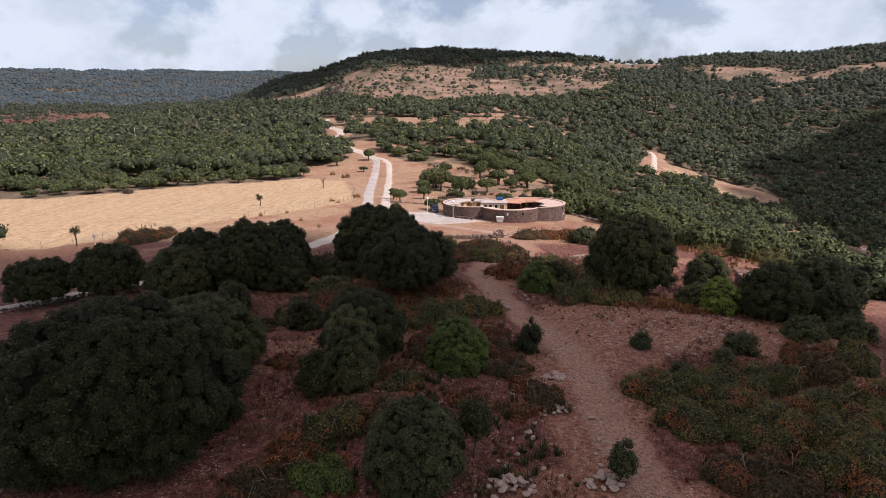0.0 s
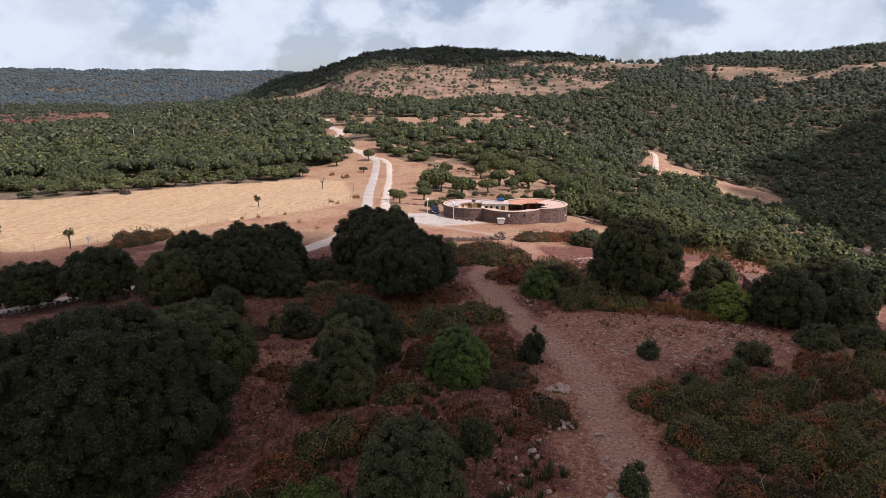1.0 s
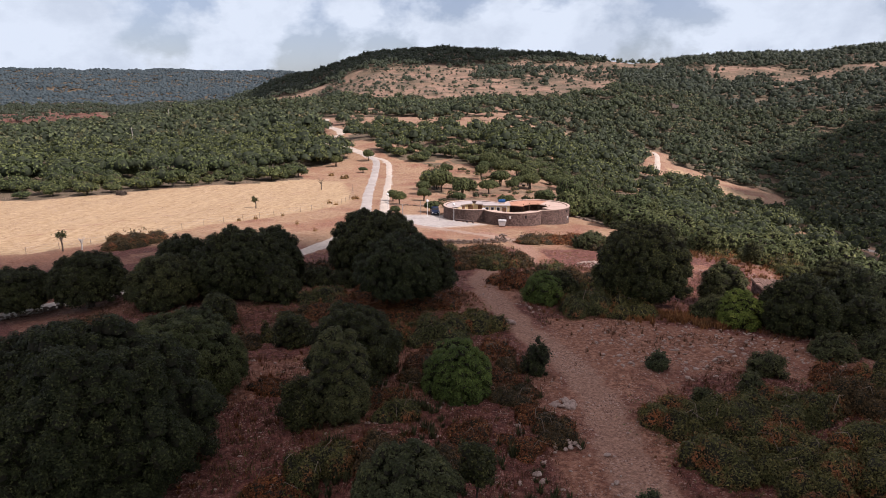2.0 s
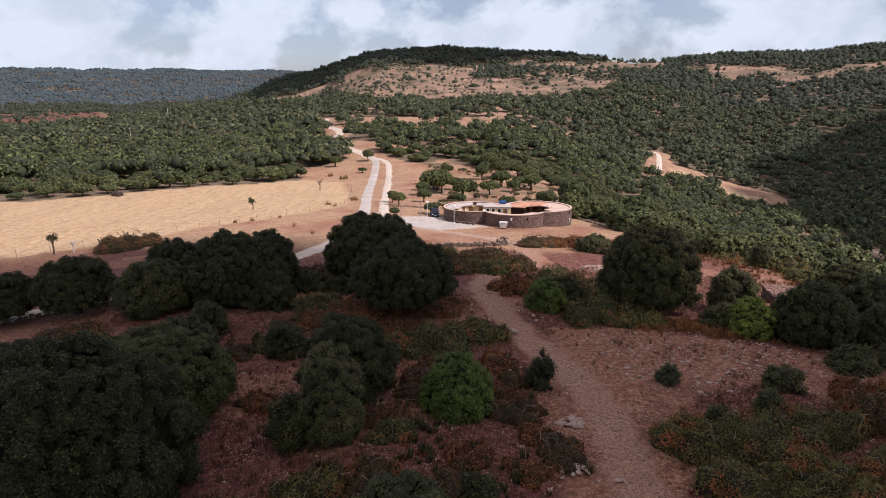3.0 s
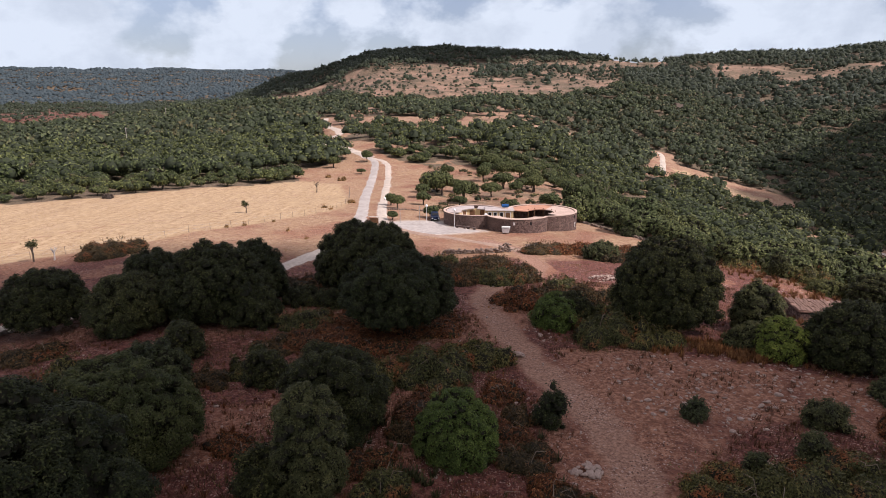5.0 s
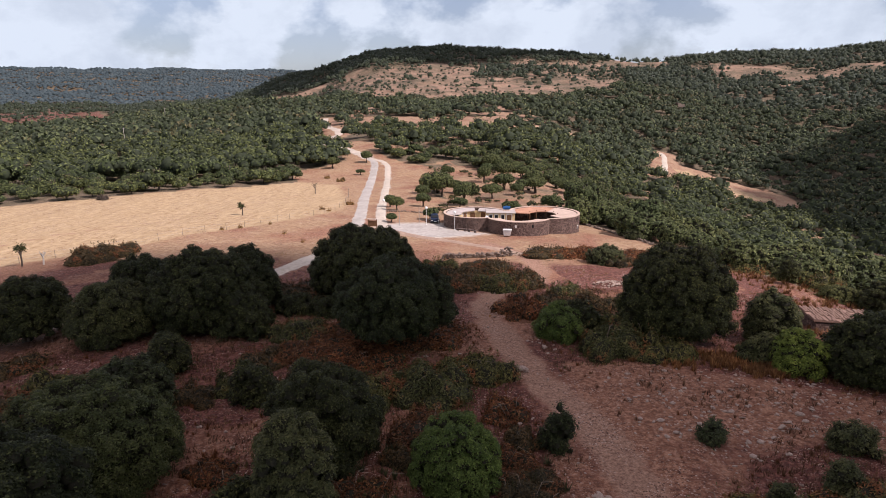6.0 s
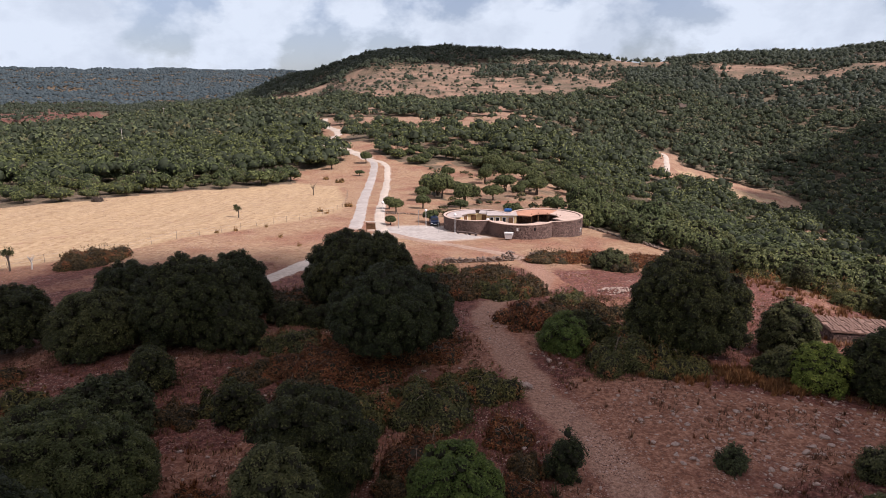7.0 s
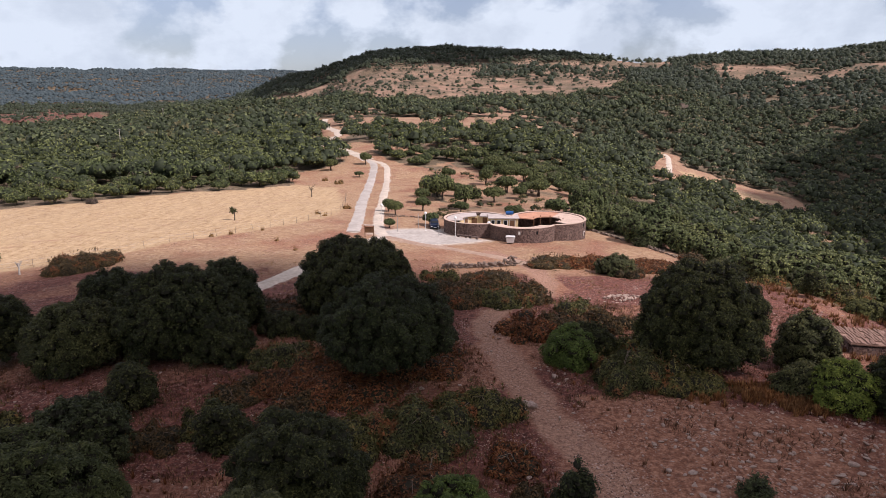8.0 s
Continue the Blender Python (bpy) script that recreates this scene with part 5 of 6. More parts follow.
GREEN_B = "dense green bramble thicket turning brown in places"
BROWN_B = "brown and rust-coloured dry bramble thicket"
FERN_B = "dry rust-brown bracken patch on bare earth"
DARK_S = "dark green low evergreen shrub"
for k, (x, y, w, h, mat, text) in enumerate((
        (-17.7, 71.5, 8.1, 1.0, DRY_BRAMBLE, BROWN_B), (-13.6, 58.5, 5.5, 1.4, BRAMBLE, GREEN_B), (-15.6, 65.5, 3.9, 1.2, OAK, DARK_S),
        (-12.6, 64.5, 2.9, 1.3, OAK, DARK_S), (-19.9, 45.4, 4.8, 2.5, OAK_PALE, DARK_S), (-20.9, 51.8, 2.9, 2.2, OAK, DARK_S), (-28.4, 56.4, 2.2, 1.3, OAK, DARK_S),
        (-13.0, 46.8, 2.8, 1.9, OAK, DARK_S), (-14.8, 48.6, 3.2, 1.5, BRAMBLE, GREEN_B), (-10.4, 49.5, 4.6, 1.1, DRY_BRAMBLE, BROWN_B),
        (-7.8, 59.6, 5.9, 0.9, RUST, FERN_B), (-8.6, 53.6, 6.4, 0.9, RUST, FERN_B), (-3.4, 57.0, 5.0, 0.7, RUST, FERN_B),
        (-6.1, 46.6, 5.2, 1.3, BRAMBLE, GREEN_B), (-2.9, 48.0, 6.4, 1.5, BRAMBLE, GREEN_B), (0.3, 50.9, 5.4, 1.3, BRAMBLE, GREEN_B),
        (4.7, 41.6, 1.5, 1.7, OAK, DARK_S), (3.0, 42.0, 2.6, 1.0, DRY_BRAMBLE, BROWN_B), (1.9, 39.8, 3.2, 0.7, RUST, FERN_B),
        (-1.0, 76.2, 6.5, 1.4, DRY_BRAMBLE, BROWN_B), (3.6, 76.6, 6.5, 1.4, BRAMBLE, GREEN_B), (7.2, 78.4, 3.6, 1.0, DRY_BRAMBLE, BROWN_B), (2.6, 88.2, 7.4, 0.9, DRY_BRAMBLE, BROWN_B), (-2.6, 82.0, 6.6, 1.2, DRY_BRAMBLE, BROWN_B), (2.2, 81.6, 6.8, 1.5, DRY_BRAMBLE, BROWN_B), (6.2, 82.6, 4.8, 1.2, DRY_BRAMBLE, BROWN_B), (-3.6, 88.6, 5.0, 1.0, BRAMBLE, GREEN_B),
        (11.2, 98.2, 7.0, 1.0, DRY_BRAMBLE, BROWN_B), (15.8, 98.6, 5.6, 1.1, RUST, BROWN_B), (18.8, 94.4, 5.0, 1.7, OLIVE, DARK_S), (23.5, 97.6, 8.0, 1.0, RUST, BROWN_B), (20.5, 92.2, 4.0, 1.0, DRY_BRAMBLE, BROWN_B),
        (4.6, 66.2, 5.0, 1.3, RUST, BROWN_B), (8.2, 67.0, 5.4, 1.4, DRY_BRAMBLE, BROWN_B), (11.6, 69.6, 5.2, 1.4, DRY_BRAMBLE, BROWN_B), (10.4, 74.2, 4.8, 1.2, BRAMBLE, GREEN_B),
        (11.0, 57.0, 6.3, 1.7, BRAMBLE, GREEN_B), (14.2, 56.2, 5.6, 1.6, BRAMBLE, GREEN_B), (12.6, 61.2, 6.6, 1.7, BRAMBLE, GREEN_B), (9.3, 61.5, 3.6, 1.9, OAK, DARK_S),
        (21.6, 55.6, 3.2, 1.5, OLIVE, DARK_S), (13.1, 42.8, 1.5, 0.9, OLIVE, DARK_S),
        (20.1, 42.4, 2.3, 1.15, OLIVE, DARK_S), (17.3, 38.2, 1.7, 1.2, OLIVE, DARK_S), (13.9, 37.0, 1.1, 0.9, OLIVE, DARK_S),
        (11.5, 34.6, 5.2, 1.3, BRAMBLE, GREEN_B), (15.1, 34.4, 5.7, 1.5, BRAMBLE, GREEN_B), (19.0, 35.6, 5.2, 1.5, BRAMBLE, GREEN_B), (22.6, 37.4, 4.6, 1.6, DRY_BRAMBLE, BROWN_B),
        (12.2, 30.6, 4.6, 1.2, BRAMBLE, GREEN_B), (15.6, 29.8, 5.8, 1.6, BRAMBLE, GREEN_B), (19.4, 30.0, 6.2, 1.6, BRAMBLE, GREEN_B), (13.8, 25.0, 5.4, 1.2, DRY_BRAMBLE, BROWN_B), (18.2, 25.2, 6.0, 1.5, BRAMBLE, GREEN_B), (23.4, 31.6, 5.6, 1.6, BRAMBLE, GREEN_B),
        (26.7, 40.0, 4.7, 1.6, BRAMBLE, GREEN_B), (26.4, 45.6, 3.0, 1.2, OLIVE, DARK_S), (30.5, 46.4, 3.4, 1.3, OLIVE, DARK_S), (24.4, 41.6, 3.0, 0.9, RUST, FERN_B),
        (-52.2, 95.0, 9.0, 1.9, DRY_BRAMBLE, BROWN_B), (-28.5, 45.0, 5.5, 0.9, DRY_BRAMBLE, BROWN_B), (-27.9, 48.6, 4.0, 1.2, BRAMBLE, GREEN_B), 
        (-6.8, 29.2, 3.8, 1.2, BRAMBLE, GREEN_B), (-4.0, 30.0, 3.8, 1.1, DRY_BRAMBLE, BROWN_B), (-6.6, 24.8, 3.6, 1.1, BRIGHT, "green bracken patch beside a bush"), (-9.3, 24.0, 3.4, 0.8, DRY_BRAMBLE, BROWN_B),
        (2.9, 37.6, 3.6, 0.7, DRY_BRAMBLE, BROWN_B), (4.9, 33.2, 3.0, 0.7, DRY_BRAMBLE, BROWN_B), (3.6, 35.2, 2.6, 0.6, RUST, FERN_B), (-3.5, 34.6, 3.4, 1.0, BRAMBLE, GREEN_B), (-4.6, 36.6, 2.6, 0.7, RUST, FERN_B), (0.4, 33.0, 3.0, 0.6, RUST, FERN_B),
        (-3.0, 61.5, 5.4, 0.6, RUST, FERN_B), (-11.5, 55.0, 5.2, 0.8, RUST, FERN_B), (-14.5, 53.0, 4.6, 0.8, DRY_BRAMBLE, BROWN_B), (-9.5, 45.5, 4.2, 0.8, RUST, FERN_B), (-17.5, 47.0, 4.0, 0.9, DRY_BRAMBLE, BROWN_B),
        (-24.5, 45.0, 5.0, 0.8, RUST, FERN_B), (-2.6, 42.6, 3.4, 0.6, RUST, FERN_B), (-3.2, 39.4, 2.4, 0.7, DRY_BRAMBLE, BROWN_B), (-12.2, 38.5, 2.6, 0.5, RUST, FERN_B), (-33.0, 52.5, 5.2, 0.8, DRY_BRAMBLE, BROWN_B),
        (-1.0, 29.6, 3.2, 0.7, DRY_BRAMBLE, BROWN_B), (3.0, 31.6, 2.6, 0.5, RUST, FERN_B), (-8.6, 27.2, 3.0, 0.7, RUST, FERN_B), (-3.6, 26.9, 2.6, 0.7, DRY_BRAMBLE, GREEN_B), (2.4, 45.6, 3.0, 0.6, RUST, FERN_B), (-13.6, 68.8, 5.6, 0.8, DRY_BRAMBLE, BROWN_B), (-4.6, 66.0, 5.0, 0.6, RUST, FERN_B),
        (45.7, 78.0, 5.5, 3.0, OAK, DARK_S), (43.5, 87.5, 6.6, 2.2, BRAMBLE, GREEN_B), (46.0, 98.0, 7.0, 2.0, OLIVE, DARK_S), (38.5, 95.0, 5.6, 1.3, BRAMBLE, GREEN_B), (35.5, 102.0, 5.0, 1.4, OLIVE, DARK_S), (33.0, 108.0, 4.6, 1.4, DRY_BRAMBLE, BROWN_B), (29.5, 118.5, 4.4, 1.2, OLIVE, DARK_S), (40.6, 89.0, 4.2, 1.5, WILD, DARK_S), (42.6, 81.5, 4.6, 1.3, WILD, DARK_S), (37.2, 99.0, 4.4, 1.2, WILD, DARK_S), (47.5, 71.5, 4.8, 1.6, OLIVE, DARK_S))):
    if mat in (OAK, OAK_PALE, OLIVE, WILD):
        tree("evergreen_shrub", x, y, w * 1.1, h * 1.35, 200 + k, mat, text, "shrub", leaf=0.12 if y < 45 else 0.15, base=0.01, clump=0.36, low=-0.08, deep=w * 0.95, cover=0.8)
        continue
    grow = 1.35 if mat in (RUST, STRAW) else 1.15
    thicket("bramble_thicket" if mat in (BRAMBLE, DRY_BRAMBLE) else ("bracken_patch" if mat in (RUST, STRAW) else "evergreen_shrub"), x, y, w * grow, h * 1.2, 200 + k, mat, text,
            leaf=0.085 * (1.9 if y > 60 else (1.4 if y > 42 else 1.0)), cover=0.72, turn=(k * 47) % 180)
tree("broom_bush", 24.6, 60.5, 4.6, 4.4, 71, OLIVE, "tall wispy grey green broom bush", "shrub", base=0.02, leaf=0.16, cover=0.9)
tree("mastic_bush", 7.3, 59.6, 4.0, 2.8, 72, BRIGHT, "rounded green bush in a bramble thicket", "shrub", base=0.01, leaf=0.13)
tree("young_oak", 39.0, 86.0, 2.3, 3.2, 73, OAK, "small round oak on a thin stem at the slope's edge", base=0.3)


def stone_mesh(seed):
    rng = np.random.RandomState(seed)
    v, f = BALLS[2]
    v = lumpy(v, rng, 0.16, 1.8)
    for _ in range(7):
        d = rng.normal(size=3)
        d /= np.linalg.norm(d)
        v = v - np.maximum(v @ d - rng.uniform(0.45, 0.75), 0)[:, None] * d
    v = v * rng.uniform(0.75, 1.25, 3) * (1, 1, 0.55)
    return mesh_of("stone", v, f, STONE)


STONES = [stone_mesh(k) for k in range(8)]
WALL_STONES = []
for k in range(8, 14):
    WALL_STONES.append(stone_mesh(k))
    WALL_STONES[-1].materials[0] = LICHEN
rng = np.random.RandomState(17)


def stone(x, y, size, name="boulder", parent=None, z=None, label="pale grey weathered fieldstone half sunk in earth"):
    ob = new(name, STONES[rng.randint(8)])
    zz = (float(ground_z(x, y)) + size * 0.12) if z is None else z
    ob.matrix_basis = pose(x, y, zz, rng.uniform(-25, 25), rng.uniform(-25, 25), rng.uniform(0, 360)) @ Matrix.Diagonal((size * 0.5, size * 0.5, size * 0.5, 1))
    if parent is None:
        tagged(ob, label, "stone", "loose stones on the ground")
    else:
        ob.parent = parent
    return ob


for x, y, s in ((5.9, 56.6, 0.75), (6.6, 56.2, 0.5), (0.1, 33.2, 0.6), (2.3, 32.7, 0.45), (3.4, 29.2, 0.8), (3.6, 28.6, 0.6), (6.4, 37.4, 0.4), (10.6, 44.8, 0.35), (-7.0, 55.0, 0.5), (-7.5, 54.6, 0.4), (14.2, 45.6, 0.5), (15.6, 46.4, 0.6), (17.6, 44.6, 0.7), (18.4, 45.3, 0.5), (16.6, 43.4, 0.5), (19.4, 46.2, 0.8), (12.2, 47.6, 0.4), (20.6, 47.0, 0.6), (21.6, 48.6, 0.7), (9.4, 50.8, 0.4), (6.6, 26.2, 0.5), (2.6, 24.4, 0.8), (1.9, 24.0, 0.7), (1.4, 23.4, 0.6), (-23.0, 56.4, 0.6), (22.8, 39.8, 0.6), (28.4, 43.0, 0.7), (18.9, 41.0, 0.4)):
    stone(x, y, s * 0.7)
for cx, cy, wide, deep, count in ((2.0, 27.5, 5.5, 6.0, 46), (5.4, 35.5, 1.6, 6.0, 26), (18.0, 46.5, 9.0, 4.0, 70), (26.5, 43.0, 4.0, 2.5, 22), (-9.5, 43.5, 4.0, 3.0, 14), (-10.5, 51.0, 4.0, 4.0, 12), (5.6, 57.5, 1.4, 2.5, 10)):
    for _ in range(count):
        stone(cx + rng.uniform(-1, 1) * wide, cy + rng.uniform(-1, 1) * deep, 0.12 + 0.27 * rng.uniform() ** 2.2)


def stone_heap(x, y, wide, tall, count, label):
    ob = thing("stone_heap", x, y, label, "heap of stones")
    for _ in range(count):
        a, q = rng.uniform(0, 6.28), math.sqrt(rng.uniform())
        z = max(0.0, tall * (1 - q) * rng.uniform(0.3, 1.0)) + 0.08
        stone(math.cos(a) * q * wide / 2, math.sin(a) * q * wide / 2 * 0.7, rng.uniform(0.2, 0.5), "stone", ob, z)


for x, y, w, h, n, t in ((16.6, 80.5, 4.6, 0.5, 60, "low heap of grey stones beside the footpath"), (-27.2, 88.0, 2.6, 0.9, 45, "heap of grey stones beside the gravel road"),
                         (5.8, 37.0, 1.6, 0.25, 24, "small heap of stones at the footpath's edge"), (6.4, 24.9, 1.9, 0.3, 26, "loose stones round a sapling"),
                         (2.2, 24.2, 2.2, 0.5, 34, "pile of pale stones under a bush"), (3.4, 51.6, 1.3, 0.3, 18, "small stones at the end of a thicket"), (5.2, 32.0, 1.4, 0.25, 18, "scattered small stones beside the path")):
    stone_heap(x, y, w, h, n, t)


def dry_wall(line, tall, label, end_tall=None, gap=0.34):
    """A dry-stone wall of single stones in courses."""
    x0, y0 = line[0]
    ob = thing("dry_stone_wall", x0, y0, label, "wall", "dry-stone walls round the yard")
    base = float(ground_z(x0, y0))
    total = sum(math.dist(a, b) for a, b in zip(line[:-1], line[1:]))
    core_v, core_f, run = [], [], 0.0
    for a, b in zip(line[:-1], line[1:]):
        long = math.dist(a, b)
        n = max(1, int(long / gap))
        for k in range(n):
            u = (k + 0.5) / n
            x, y = a[0] + (b[0] - a[0]) * u, a[1] + (b[1] - a[1]) * u
            share = (run + long * u) / total
            h = tall + ((end_tall or tall) - tall) * max(0, share * 3 - 2)
            h *= rng.uniform(0.75, 1.1)
            z = float(ground_z(x, y)) - base
            for c in range(max(1, int(h / 0.15))):
                stone(x - x0 + rng.normal() * 0.12, y - y0 + rng.normal() * 0.12, rng.uniform(0.34, 0.58), "stone", ob, z + 0.08 + c * 0.13).data = WALL_STONES[rng.randint(6)]
        run += long
    return ob


dry_wall([(-3.5, 94.6), (0.0, 95.4), (3.4, 96.6), (6.2, 97.6)], 0.85, "low tumbled dry-stone wall ending at a gap", 1.5, gap=0.26)
dry_wall([(8.3, 98.6), (9.6, 98.9)], 1.0, "short end of a dry-stone wall beside the gap")
dry_wall([(22.6, 135.5), (26.4, 126), (29.0, 117), (31.5, 109.5)], 0.5, "low dry-stone wall running down beside the ring house", gap=0.45)
dry_wall([(-17.5, 139.5), (-12.5, 139.8), (-7.5, 138.8)], 0.4, "low dark dry-stone wall behind the forecourt", gap=0.5)
dry_wall([(-36.0, 63.5), (-41.0, 60.3), (-47.0, 53.5)], 0.5, "low roadside dry-stone wall under oaks", gap=0.42)


def hut():
    """A small ruined stone shed with a slumped tile roof."""
    ob = thing("stone_hut", 32.9, 65.4, "small ruined stone hut with slumped terracotta tile roof", "hut", turn=-4)
    for sx, sy, x, y, h in ((5.4, 0.5, 0, -1.25, 1.0), (5.4, 0.5, 0, 1.25, 1.2), (0.5, 2.0, -2.45, 0, 1.05), (0.5, 2.0, 2.45, 0, 1.05)):
        part("wall", box(sx, sy, h + 0.5, 0.04, (x, y, h / 2 - 0.25)), RUBBLE, ob, "dark rubble wall")
    bm = box(5.8, 3.1, 0.14, 0.02)
    r = part("roof", bm, OLD_TILE, ob, "weathered pinkish tiles")
    r.matrix_basis = pose(0, 0, 1.23, 4, 2, 0)
    shape = rod(0.11, 0.62, 8)
    me = bpy.data.meshes.new("tile")
    shape.to_mesh(me)
    shape.free()
    me.materials.append(OLD_TILE)
    for i in range(22):
        for j in range(5):
            if rng.uniform() < 0.8:
                t = new("tile", me)
                t.parent = r
                t.matrix_basis = pose(-2.8 + i * 0.265 + rng.normal() * 0.02, -1.5 + j * 0.6, 0.1, -88 + rng.normal() * 2, 0, rng.normal() * 4) @ Matrix.Diagonal((1, 0.6, 1, 1))


hut()


def fence():
    line = rounded([(-66, 90), (-53.8, 102.5), (-38.5, 120.3), (-28.8, 137), (-28.0, 152), (-33.0, 178)], 1)
    ob = thing("field_fence", line[0][0], line[0][1], "old wire fence on thin wooden posts round the straw field", "fence")
    ox, oy, oz = ob.location
    me = None
    tops = []
    for a, b in zip(line[:-1], line[1:]):
        n = max(1, int(math.dist(a, b) / 3.2))
        for k in range(n):
            u = k / n
            x, y = a[0] + (b[0] - a[0]) * u, a[1] + (b[1] - a[1]) * u
            z = float(ground_z(x, y))
            if me is None:
                bm = rod(0.035, 1.3, 6, 0.028)
                me = bpy.data.meshes.new("post")
                bm.to_mesh(me)
                bm.free()
                me.materials.append(OLD_WOOD)
            p = new("post", me)
            p.parent = ob
            p.matrix_basis = pose(x - ox, y - oy, z - oz - 0.1, rng.normal() * 4, rng.normal() * 4, 0)
            tops.append((x - ox, y - oy, z - oz))
    for h in (0.5, 1.05):
        v, f = limb([(x, y, z + h) for x, y, z in tops], [0.008] * len(tops), 4)
        part("wire", mesh_of("wire", v, f, METAL), None, ob)


fence()


def snag(x, y, tall, seed, leafy, mat, label, name="stunted_tree"):
    """A stunted or dead small tree."""
    r = np.random.RandomState(seed)
    ob = thing(name, x, y, label, "tree")
    pieces = [limb(((0, 0, -0.15), (0.1, 0, tall * 0.4), (-0.05, 0.05, tall * 0.75)), (0.13, 0.10, 0.06))]
    ends = []
    for k in range(7):
        a = r.uniform(0, 6.28)
        e = (math.cos(a) * tall * (0.15 if leafy else 0.28), math.sin(a) * tall * (0.15 if leafy else 0.28), tall * r.uniform(0.75, 1.0))
        s0 = (0, 0, tall * r.uniform(0.35, 0.7))
        pieces.append(limb((s0, [(p + q) / 2 for p, q in zip(s0, e)], e), (0.055, 0.04, 0.015), 5))
        ends.append(e)
    part("trunk", mesh_mixed("trunk", pieces, mat), None, ob)
    if leafy:
        for e in ends:
            pts = np.array(e) + r.normal(size=(60, 3)) * 0.2
            v, f = leaves(pts, r.normal(size=pts.shape), 0.16, r)
            part("leaf_tuft", mesh_of("leaf_tuft", v, f, OLIVE, True), None, ob)
    return ob


snag(-61.0, 91.0, 2.9, 1, True, BARK, "stunted tree with a small dry leafy head")
snag(-58.3, 91.5, 2.1, 2, False, PALE, "bleached bare dead tree stump with forked branches", "dead_tree")
snag(-45.3, 131.5, 2.3, 3, True, BARK, "lone stunted tree in the straw field")
snag(-40.0, 169.0, 3.4, 4, False, BARK, "bare brown dead tree at the field's end", "dead_tree")
thicket("earth_mound", -87.0, 153.5, 3.6, 1.2, 391, BARK, "dark mound of earth and roots in the straw field", kind="mound")
for k, (x, y, w) in enumerate(((-31.5, 141.0, 1.6), (-29.5, 139.0, 1.2), (-43.0, 115.5, 1.0), (-40.5, 117.5, 1.1), (-36.5, 121.5, 0.9), (-27.0, 150.0, 2.2), (-39.5, 200.0, 3.2), (-45.0, 205.0, 2.4), (-26.0, 105.5, 0.8), (-31.0, 112.5, 1.0))):
    thicket("dry_tuft", x, y, w, w * 0.4, 420 + k, STRAW, "dry yellowish grass tuft beside the fence", kind="grass", leaf=0.12, group="tufts along the field fence")

# scattered stones and dry weeds, too many to count
n = 16000
px, py = rng.uniform(-34, 42, n), rng.uniform(19, 92, n)
near = soft_noise(px, py, 7, 41) * 0.5 + soft_noise(px, py, 20, 42) * 0.5
right = inside(px, py, [(9, 45), (10, 52), (22, 54), (30, 49), (26, 40), (20, 43), (14, 40)])
keep = rng.uniform(size=n) < np.where(right, 0.95, np.clip((near - 0.45) * 1.5, 0.04, 0.6))
keep &= (px > -22) | (py < 60)
px, py, stony = px[keep], py[keep], right[keep]
v0, f0 = BALLS[1]
pieces = []
for k, (x, y) in enumerate(zip(px, py)):
    s = 0.04 + (0.15 if stony[k] else 0.12) * rng.uniform() ** (2.6 if stony[k] else 3.6)
    shape = lumpy(v0, rng, 0.30, 2.0)
    pieces.append((shape * s * rng.uniform(0.55, 1.45, 3) * (1, 1, 0.45) + (x, y, float(ground_z(x, y)) + s * 0.15), f0))
v = np.concatenate([p[0] for p in pieces])
f = np.concatenate([p[1] + k * len(v0) for k, p in enumerate(pieces)])
tagged(new("scattered_stones", mesh_of("scattered_stones", v, f, STONE)), "small pale stones strewn over the earth", "stones", kind="stuff")


def weeds(name, n, seed, area, mat, label, tall, dense):
    r = np.random.RandomState(seed)
    x, y = r.uniform(area[0], area[1], n), r.uniform(area[2], area[3], n)
    noise_ = soft_noise(x, y, 6, seed) * 0.6 + soft_noise(x, y, 17, seed + 1) * 0.4
    d = near_line(x, y, FOOTPATH)
    keep = (noise_ > dense + np.where(inside(x, y, CLEAR_EARTH), 0.42, 0)) & (d > 1.5 + r.uniform(0, 1.2, n)) & (near_line(x, y, ROAD_NEAR) > 2.2)
    x, y = x[keep], y[keep]
    k = 7
    x, y = np.repeat(x, k) + r.normal(size=len(x) * k) * 0.13, np.repeat(y, k) + r.normal(size=len(y) * k) * 0.13
    z = ground_z(x, y) - 0.02
    h = tall * r.uniform(0.4, 1.2, len(x))
    a = r.uniform(0, 6.28, len(x))
    w = h * 0.06 + 0.008
    lean = r.normal(size=(len(x), 2)) * 0.35 * h[:, None]
    b0 = np.stack((x - np.cos(a) * w, y - np.sin(a) * w, z), 1)
    b1 = np.stack((x + np.cos(a) * w, y + np.sin(a) * w, z), 1)
    t = np.stack((x + lean[:, 0], y + lean[:, 1], z + h), 1)
    v = np.stack((b0, b1, t), 1).reshape(-1, 3)
    return tagged(new(name, mesh_of(name, v, np.arange(len(v)).reshape(-1, 3), mat)), label, "weeds", kind="stuff")


weeds("dry_weeds", 20000, 51, (-36, 34, 19, 80), WEED, "rust-brown dry weeds and stubble over the shaded ground", 0.28, 0.32)
weeds("straw_grass", 9000, 54, (-34, 44, 19, 100), STRAW, "pale dry grass tufts between stones", 0.26, 0.52)
weeds("green_weeds", 5000, 57, (-24, 12, 19, 66), BRAMBLE, "low green weeds among dry stalks", 0.28, 0.58)


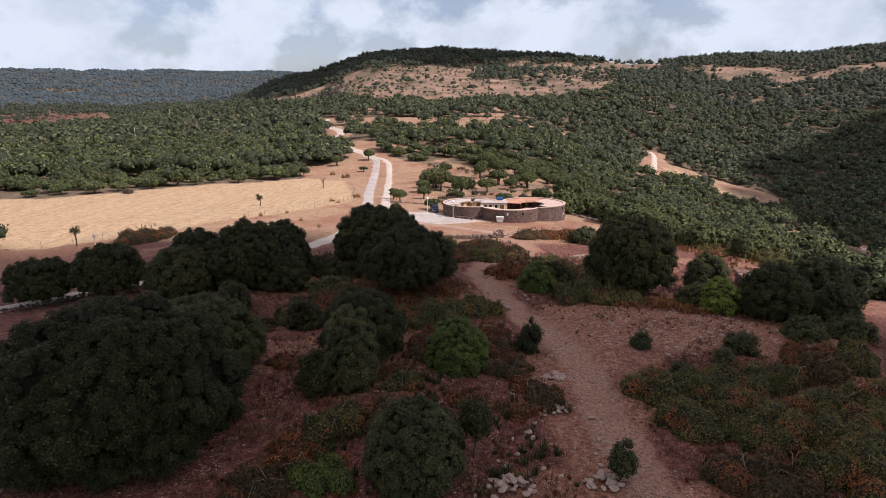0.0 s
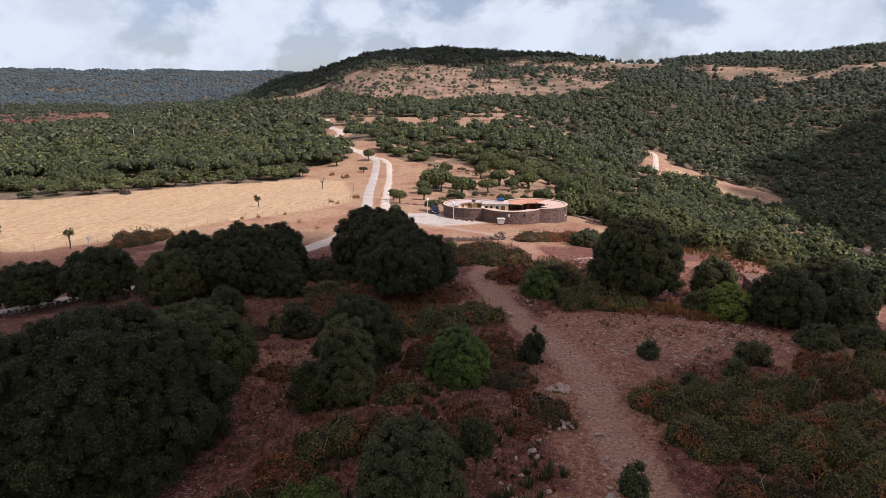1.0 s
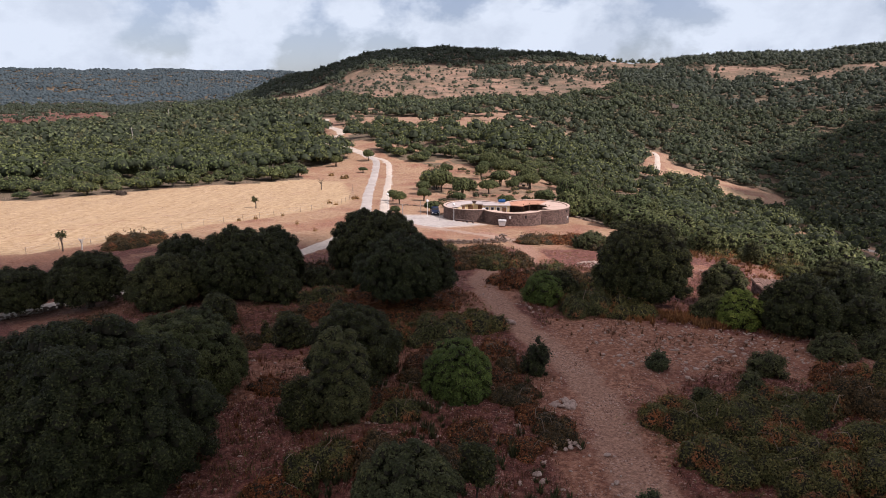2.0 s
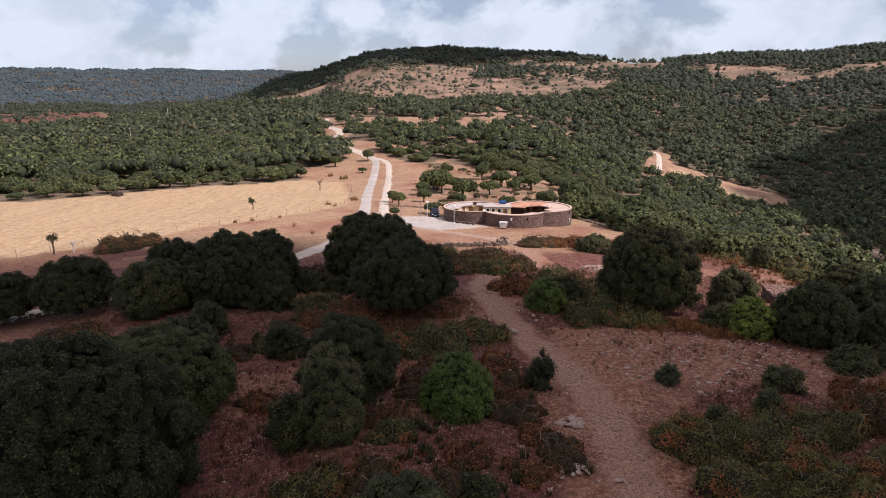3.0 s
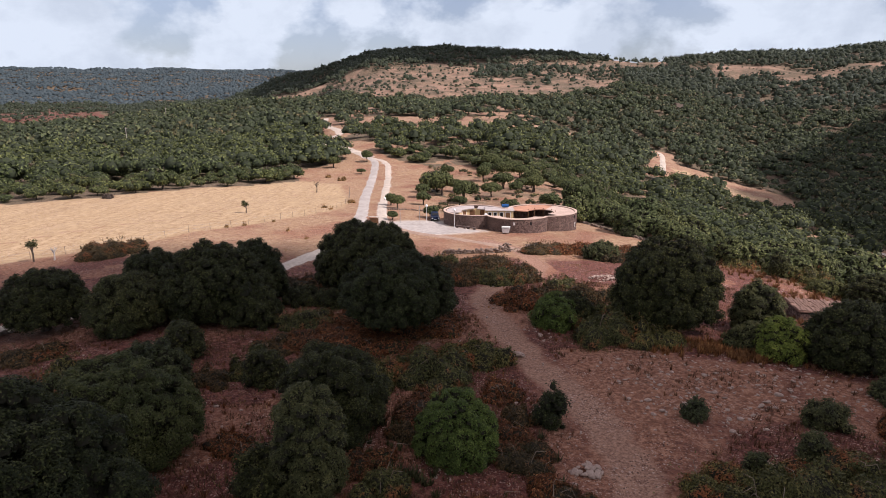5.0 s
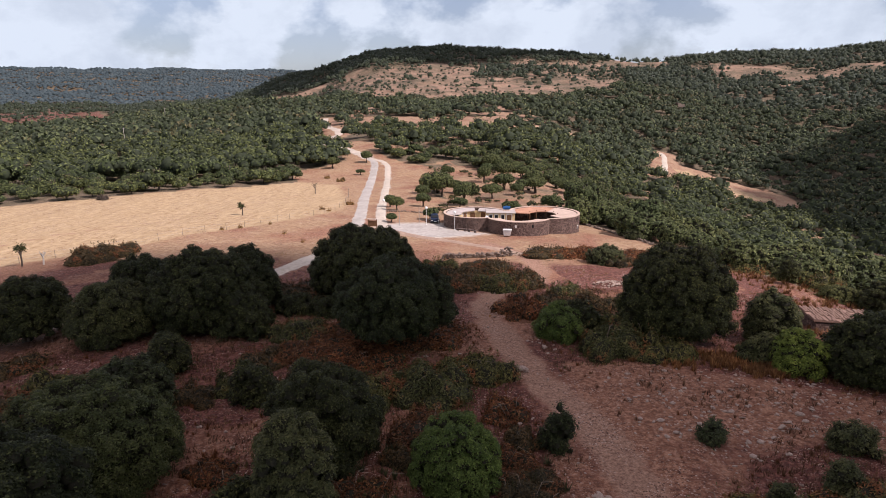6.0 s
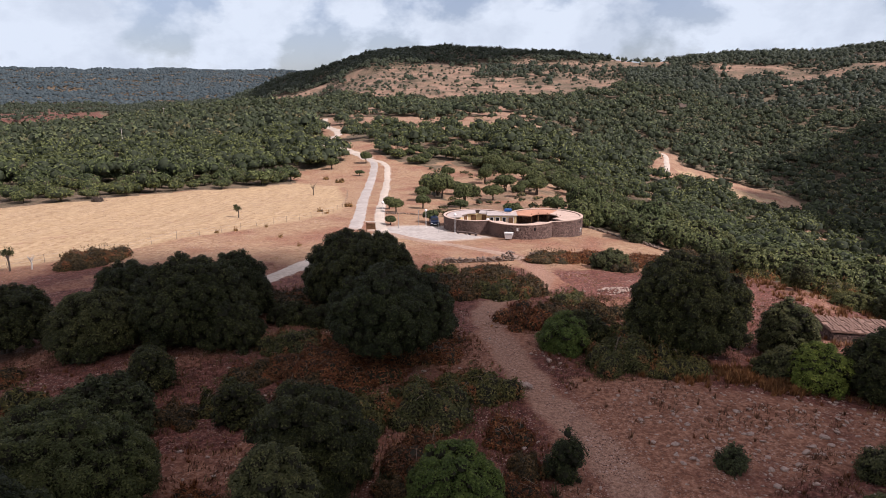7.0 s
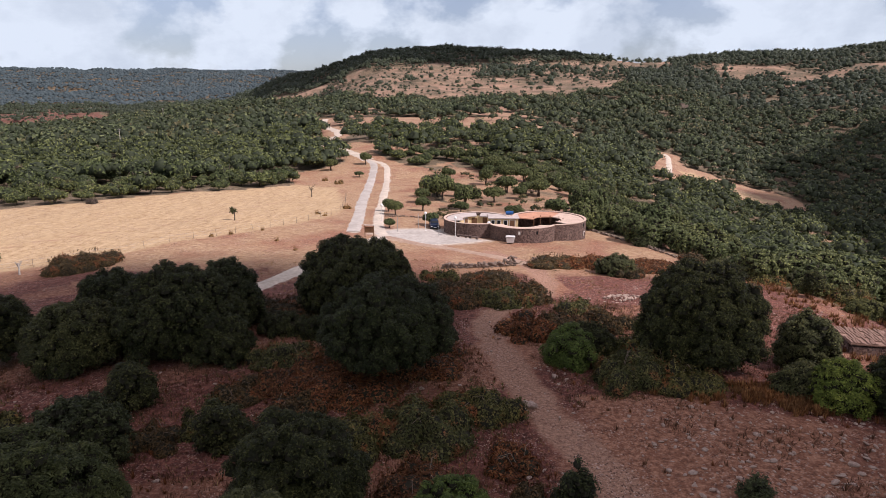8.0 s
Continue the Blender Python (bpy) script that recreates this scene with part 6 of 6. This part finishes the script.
def tussocks(name, n, seed, outline, mat, label, tall, blades=26, off=1.3):
    """Upright tufts of stalks, each a fan of thin blades."""
    r = np.random.RandomState(seed)
    xs, ys = [p[0] for p in outline], [p[1] for p in outline]
    x, y = r.uniform(min(xs), max(xs), n * 3), r.uniform(min(ys), max(ys), n * 3)
    keep = inside(x, y, outline) & (near_line(x, y, FOOTPATH) > off) & (soft_noise(x, y, 5, seed) + r.uniform(-0.3, 0.3, n * 3) > 0.45)
    if off < 2:
        keep &= ~inside(x, y, CLEAR_EARTH) | (r.uniform(size=n * 3) < 0.1)
    x, y = x[keep][:n], y[keep][:n]
    size = np.repeat(tall * r.uniform(0.45, 1.25, len(x)), blades)
    x, y = np.repeat(x, blades), np.repeat(y, blades)
    a = r.uniform(0, 6.283, len(x))
    out = np.stack((np.cos(a), np.sin(a)), 1)
    foot = np.stack((x, y), 1) + out * (size * r.uniform(0, 0.3, len(x)))[:, None]
    z = ground_z(foot[:, 0], foot[:, 1]) - 0.02
    tip = foot + out * (size * r.uniform(0.05, 0.6, len(x)))[:, None]
    side = np.stack((-out[:, 1], out[:, 0]), 1) * (size * 0.05 + 0.012)[:, None]
    v = np.stack((np.column_stack((foot - side, z)), np.column_stack((foot + side, z)), np.column_stack((tip, z + size * r.uniform(0.5, 1.1, len(x))))), 1).reshape(-1, 3)
    return tagged(new(name, mesh_of(name, v, np.arange(len(v)).reshape(-1, 3), mat)), label, "weeds", kind="stuff")


tussocks("green_tussocks", 330, 61, [(-10, 23), (-2, 22), (6.6, 25), (6.4, 34), (4.5, 41), (-4, 42), (-9, 36)], SEDGE, "dark green spiky tufts among stones and dry weeds", 0.55)
tussocks("rust_tussocks", 700, 62, [(-34, 24), (30, 22), (30, 62), (-30, 66)], RUST, "rust-brown withered stalks over bare earth", 0.34, 16)
tussocks("twiggy_weeds", 60, 63, [(6, 36), (26, 36), (31, 48), (20, 54), (5, 56)], WEED, "thin dry brown weed stalks on stony ground", 0.4, 10, 2.0)
tussocks("dry_grass_strip", 620, 64, [(11.5, 53.6), (15, 52.2), (21.2, 51.4), (23.4, 54.2), (26, 60), (22.6, 60), (20.4, 57.0), (15.4, 56.4), (12.0, 55.4)], RUSSET, "tall orange-brown dry grass at the thicket's foot", 0.52, 26)
tussocks("slope_grass", 560, 65, [(28, 58), (38, 58), (47, 70), (42, 90), (35, 100), (31, 98), (34, 80)], RUSSET, "orange-brown dry grass on the slope's edge", 0.6, 18)


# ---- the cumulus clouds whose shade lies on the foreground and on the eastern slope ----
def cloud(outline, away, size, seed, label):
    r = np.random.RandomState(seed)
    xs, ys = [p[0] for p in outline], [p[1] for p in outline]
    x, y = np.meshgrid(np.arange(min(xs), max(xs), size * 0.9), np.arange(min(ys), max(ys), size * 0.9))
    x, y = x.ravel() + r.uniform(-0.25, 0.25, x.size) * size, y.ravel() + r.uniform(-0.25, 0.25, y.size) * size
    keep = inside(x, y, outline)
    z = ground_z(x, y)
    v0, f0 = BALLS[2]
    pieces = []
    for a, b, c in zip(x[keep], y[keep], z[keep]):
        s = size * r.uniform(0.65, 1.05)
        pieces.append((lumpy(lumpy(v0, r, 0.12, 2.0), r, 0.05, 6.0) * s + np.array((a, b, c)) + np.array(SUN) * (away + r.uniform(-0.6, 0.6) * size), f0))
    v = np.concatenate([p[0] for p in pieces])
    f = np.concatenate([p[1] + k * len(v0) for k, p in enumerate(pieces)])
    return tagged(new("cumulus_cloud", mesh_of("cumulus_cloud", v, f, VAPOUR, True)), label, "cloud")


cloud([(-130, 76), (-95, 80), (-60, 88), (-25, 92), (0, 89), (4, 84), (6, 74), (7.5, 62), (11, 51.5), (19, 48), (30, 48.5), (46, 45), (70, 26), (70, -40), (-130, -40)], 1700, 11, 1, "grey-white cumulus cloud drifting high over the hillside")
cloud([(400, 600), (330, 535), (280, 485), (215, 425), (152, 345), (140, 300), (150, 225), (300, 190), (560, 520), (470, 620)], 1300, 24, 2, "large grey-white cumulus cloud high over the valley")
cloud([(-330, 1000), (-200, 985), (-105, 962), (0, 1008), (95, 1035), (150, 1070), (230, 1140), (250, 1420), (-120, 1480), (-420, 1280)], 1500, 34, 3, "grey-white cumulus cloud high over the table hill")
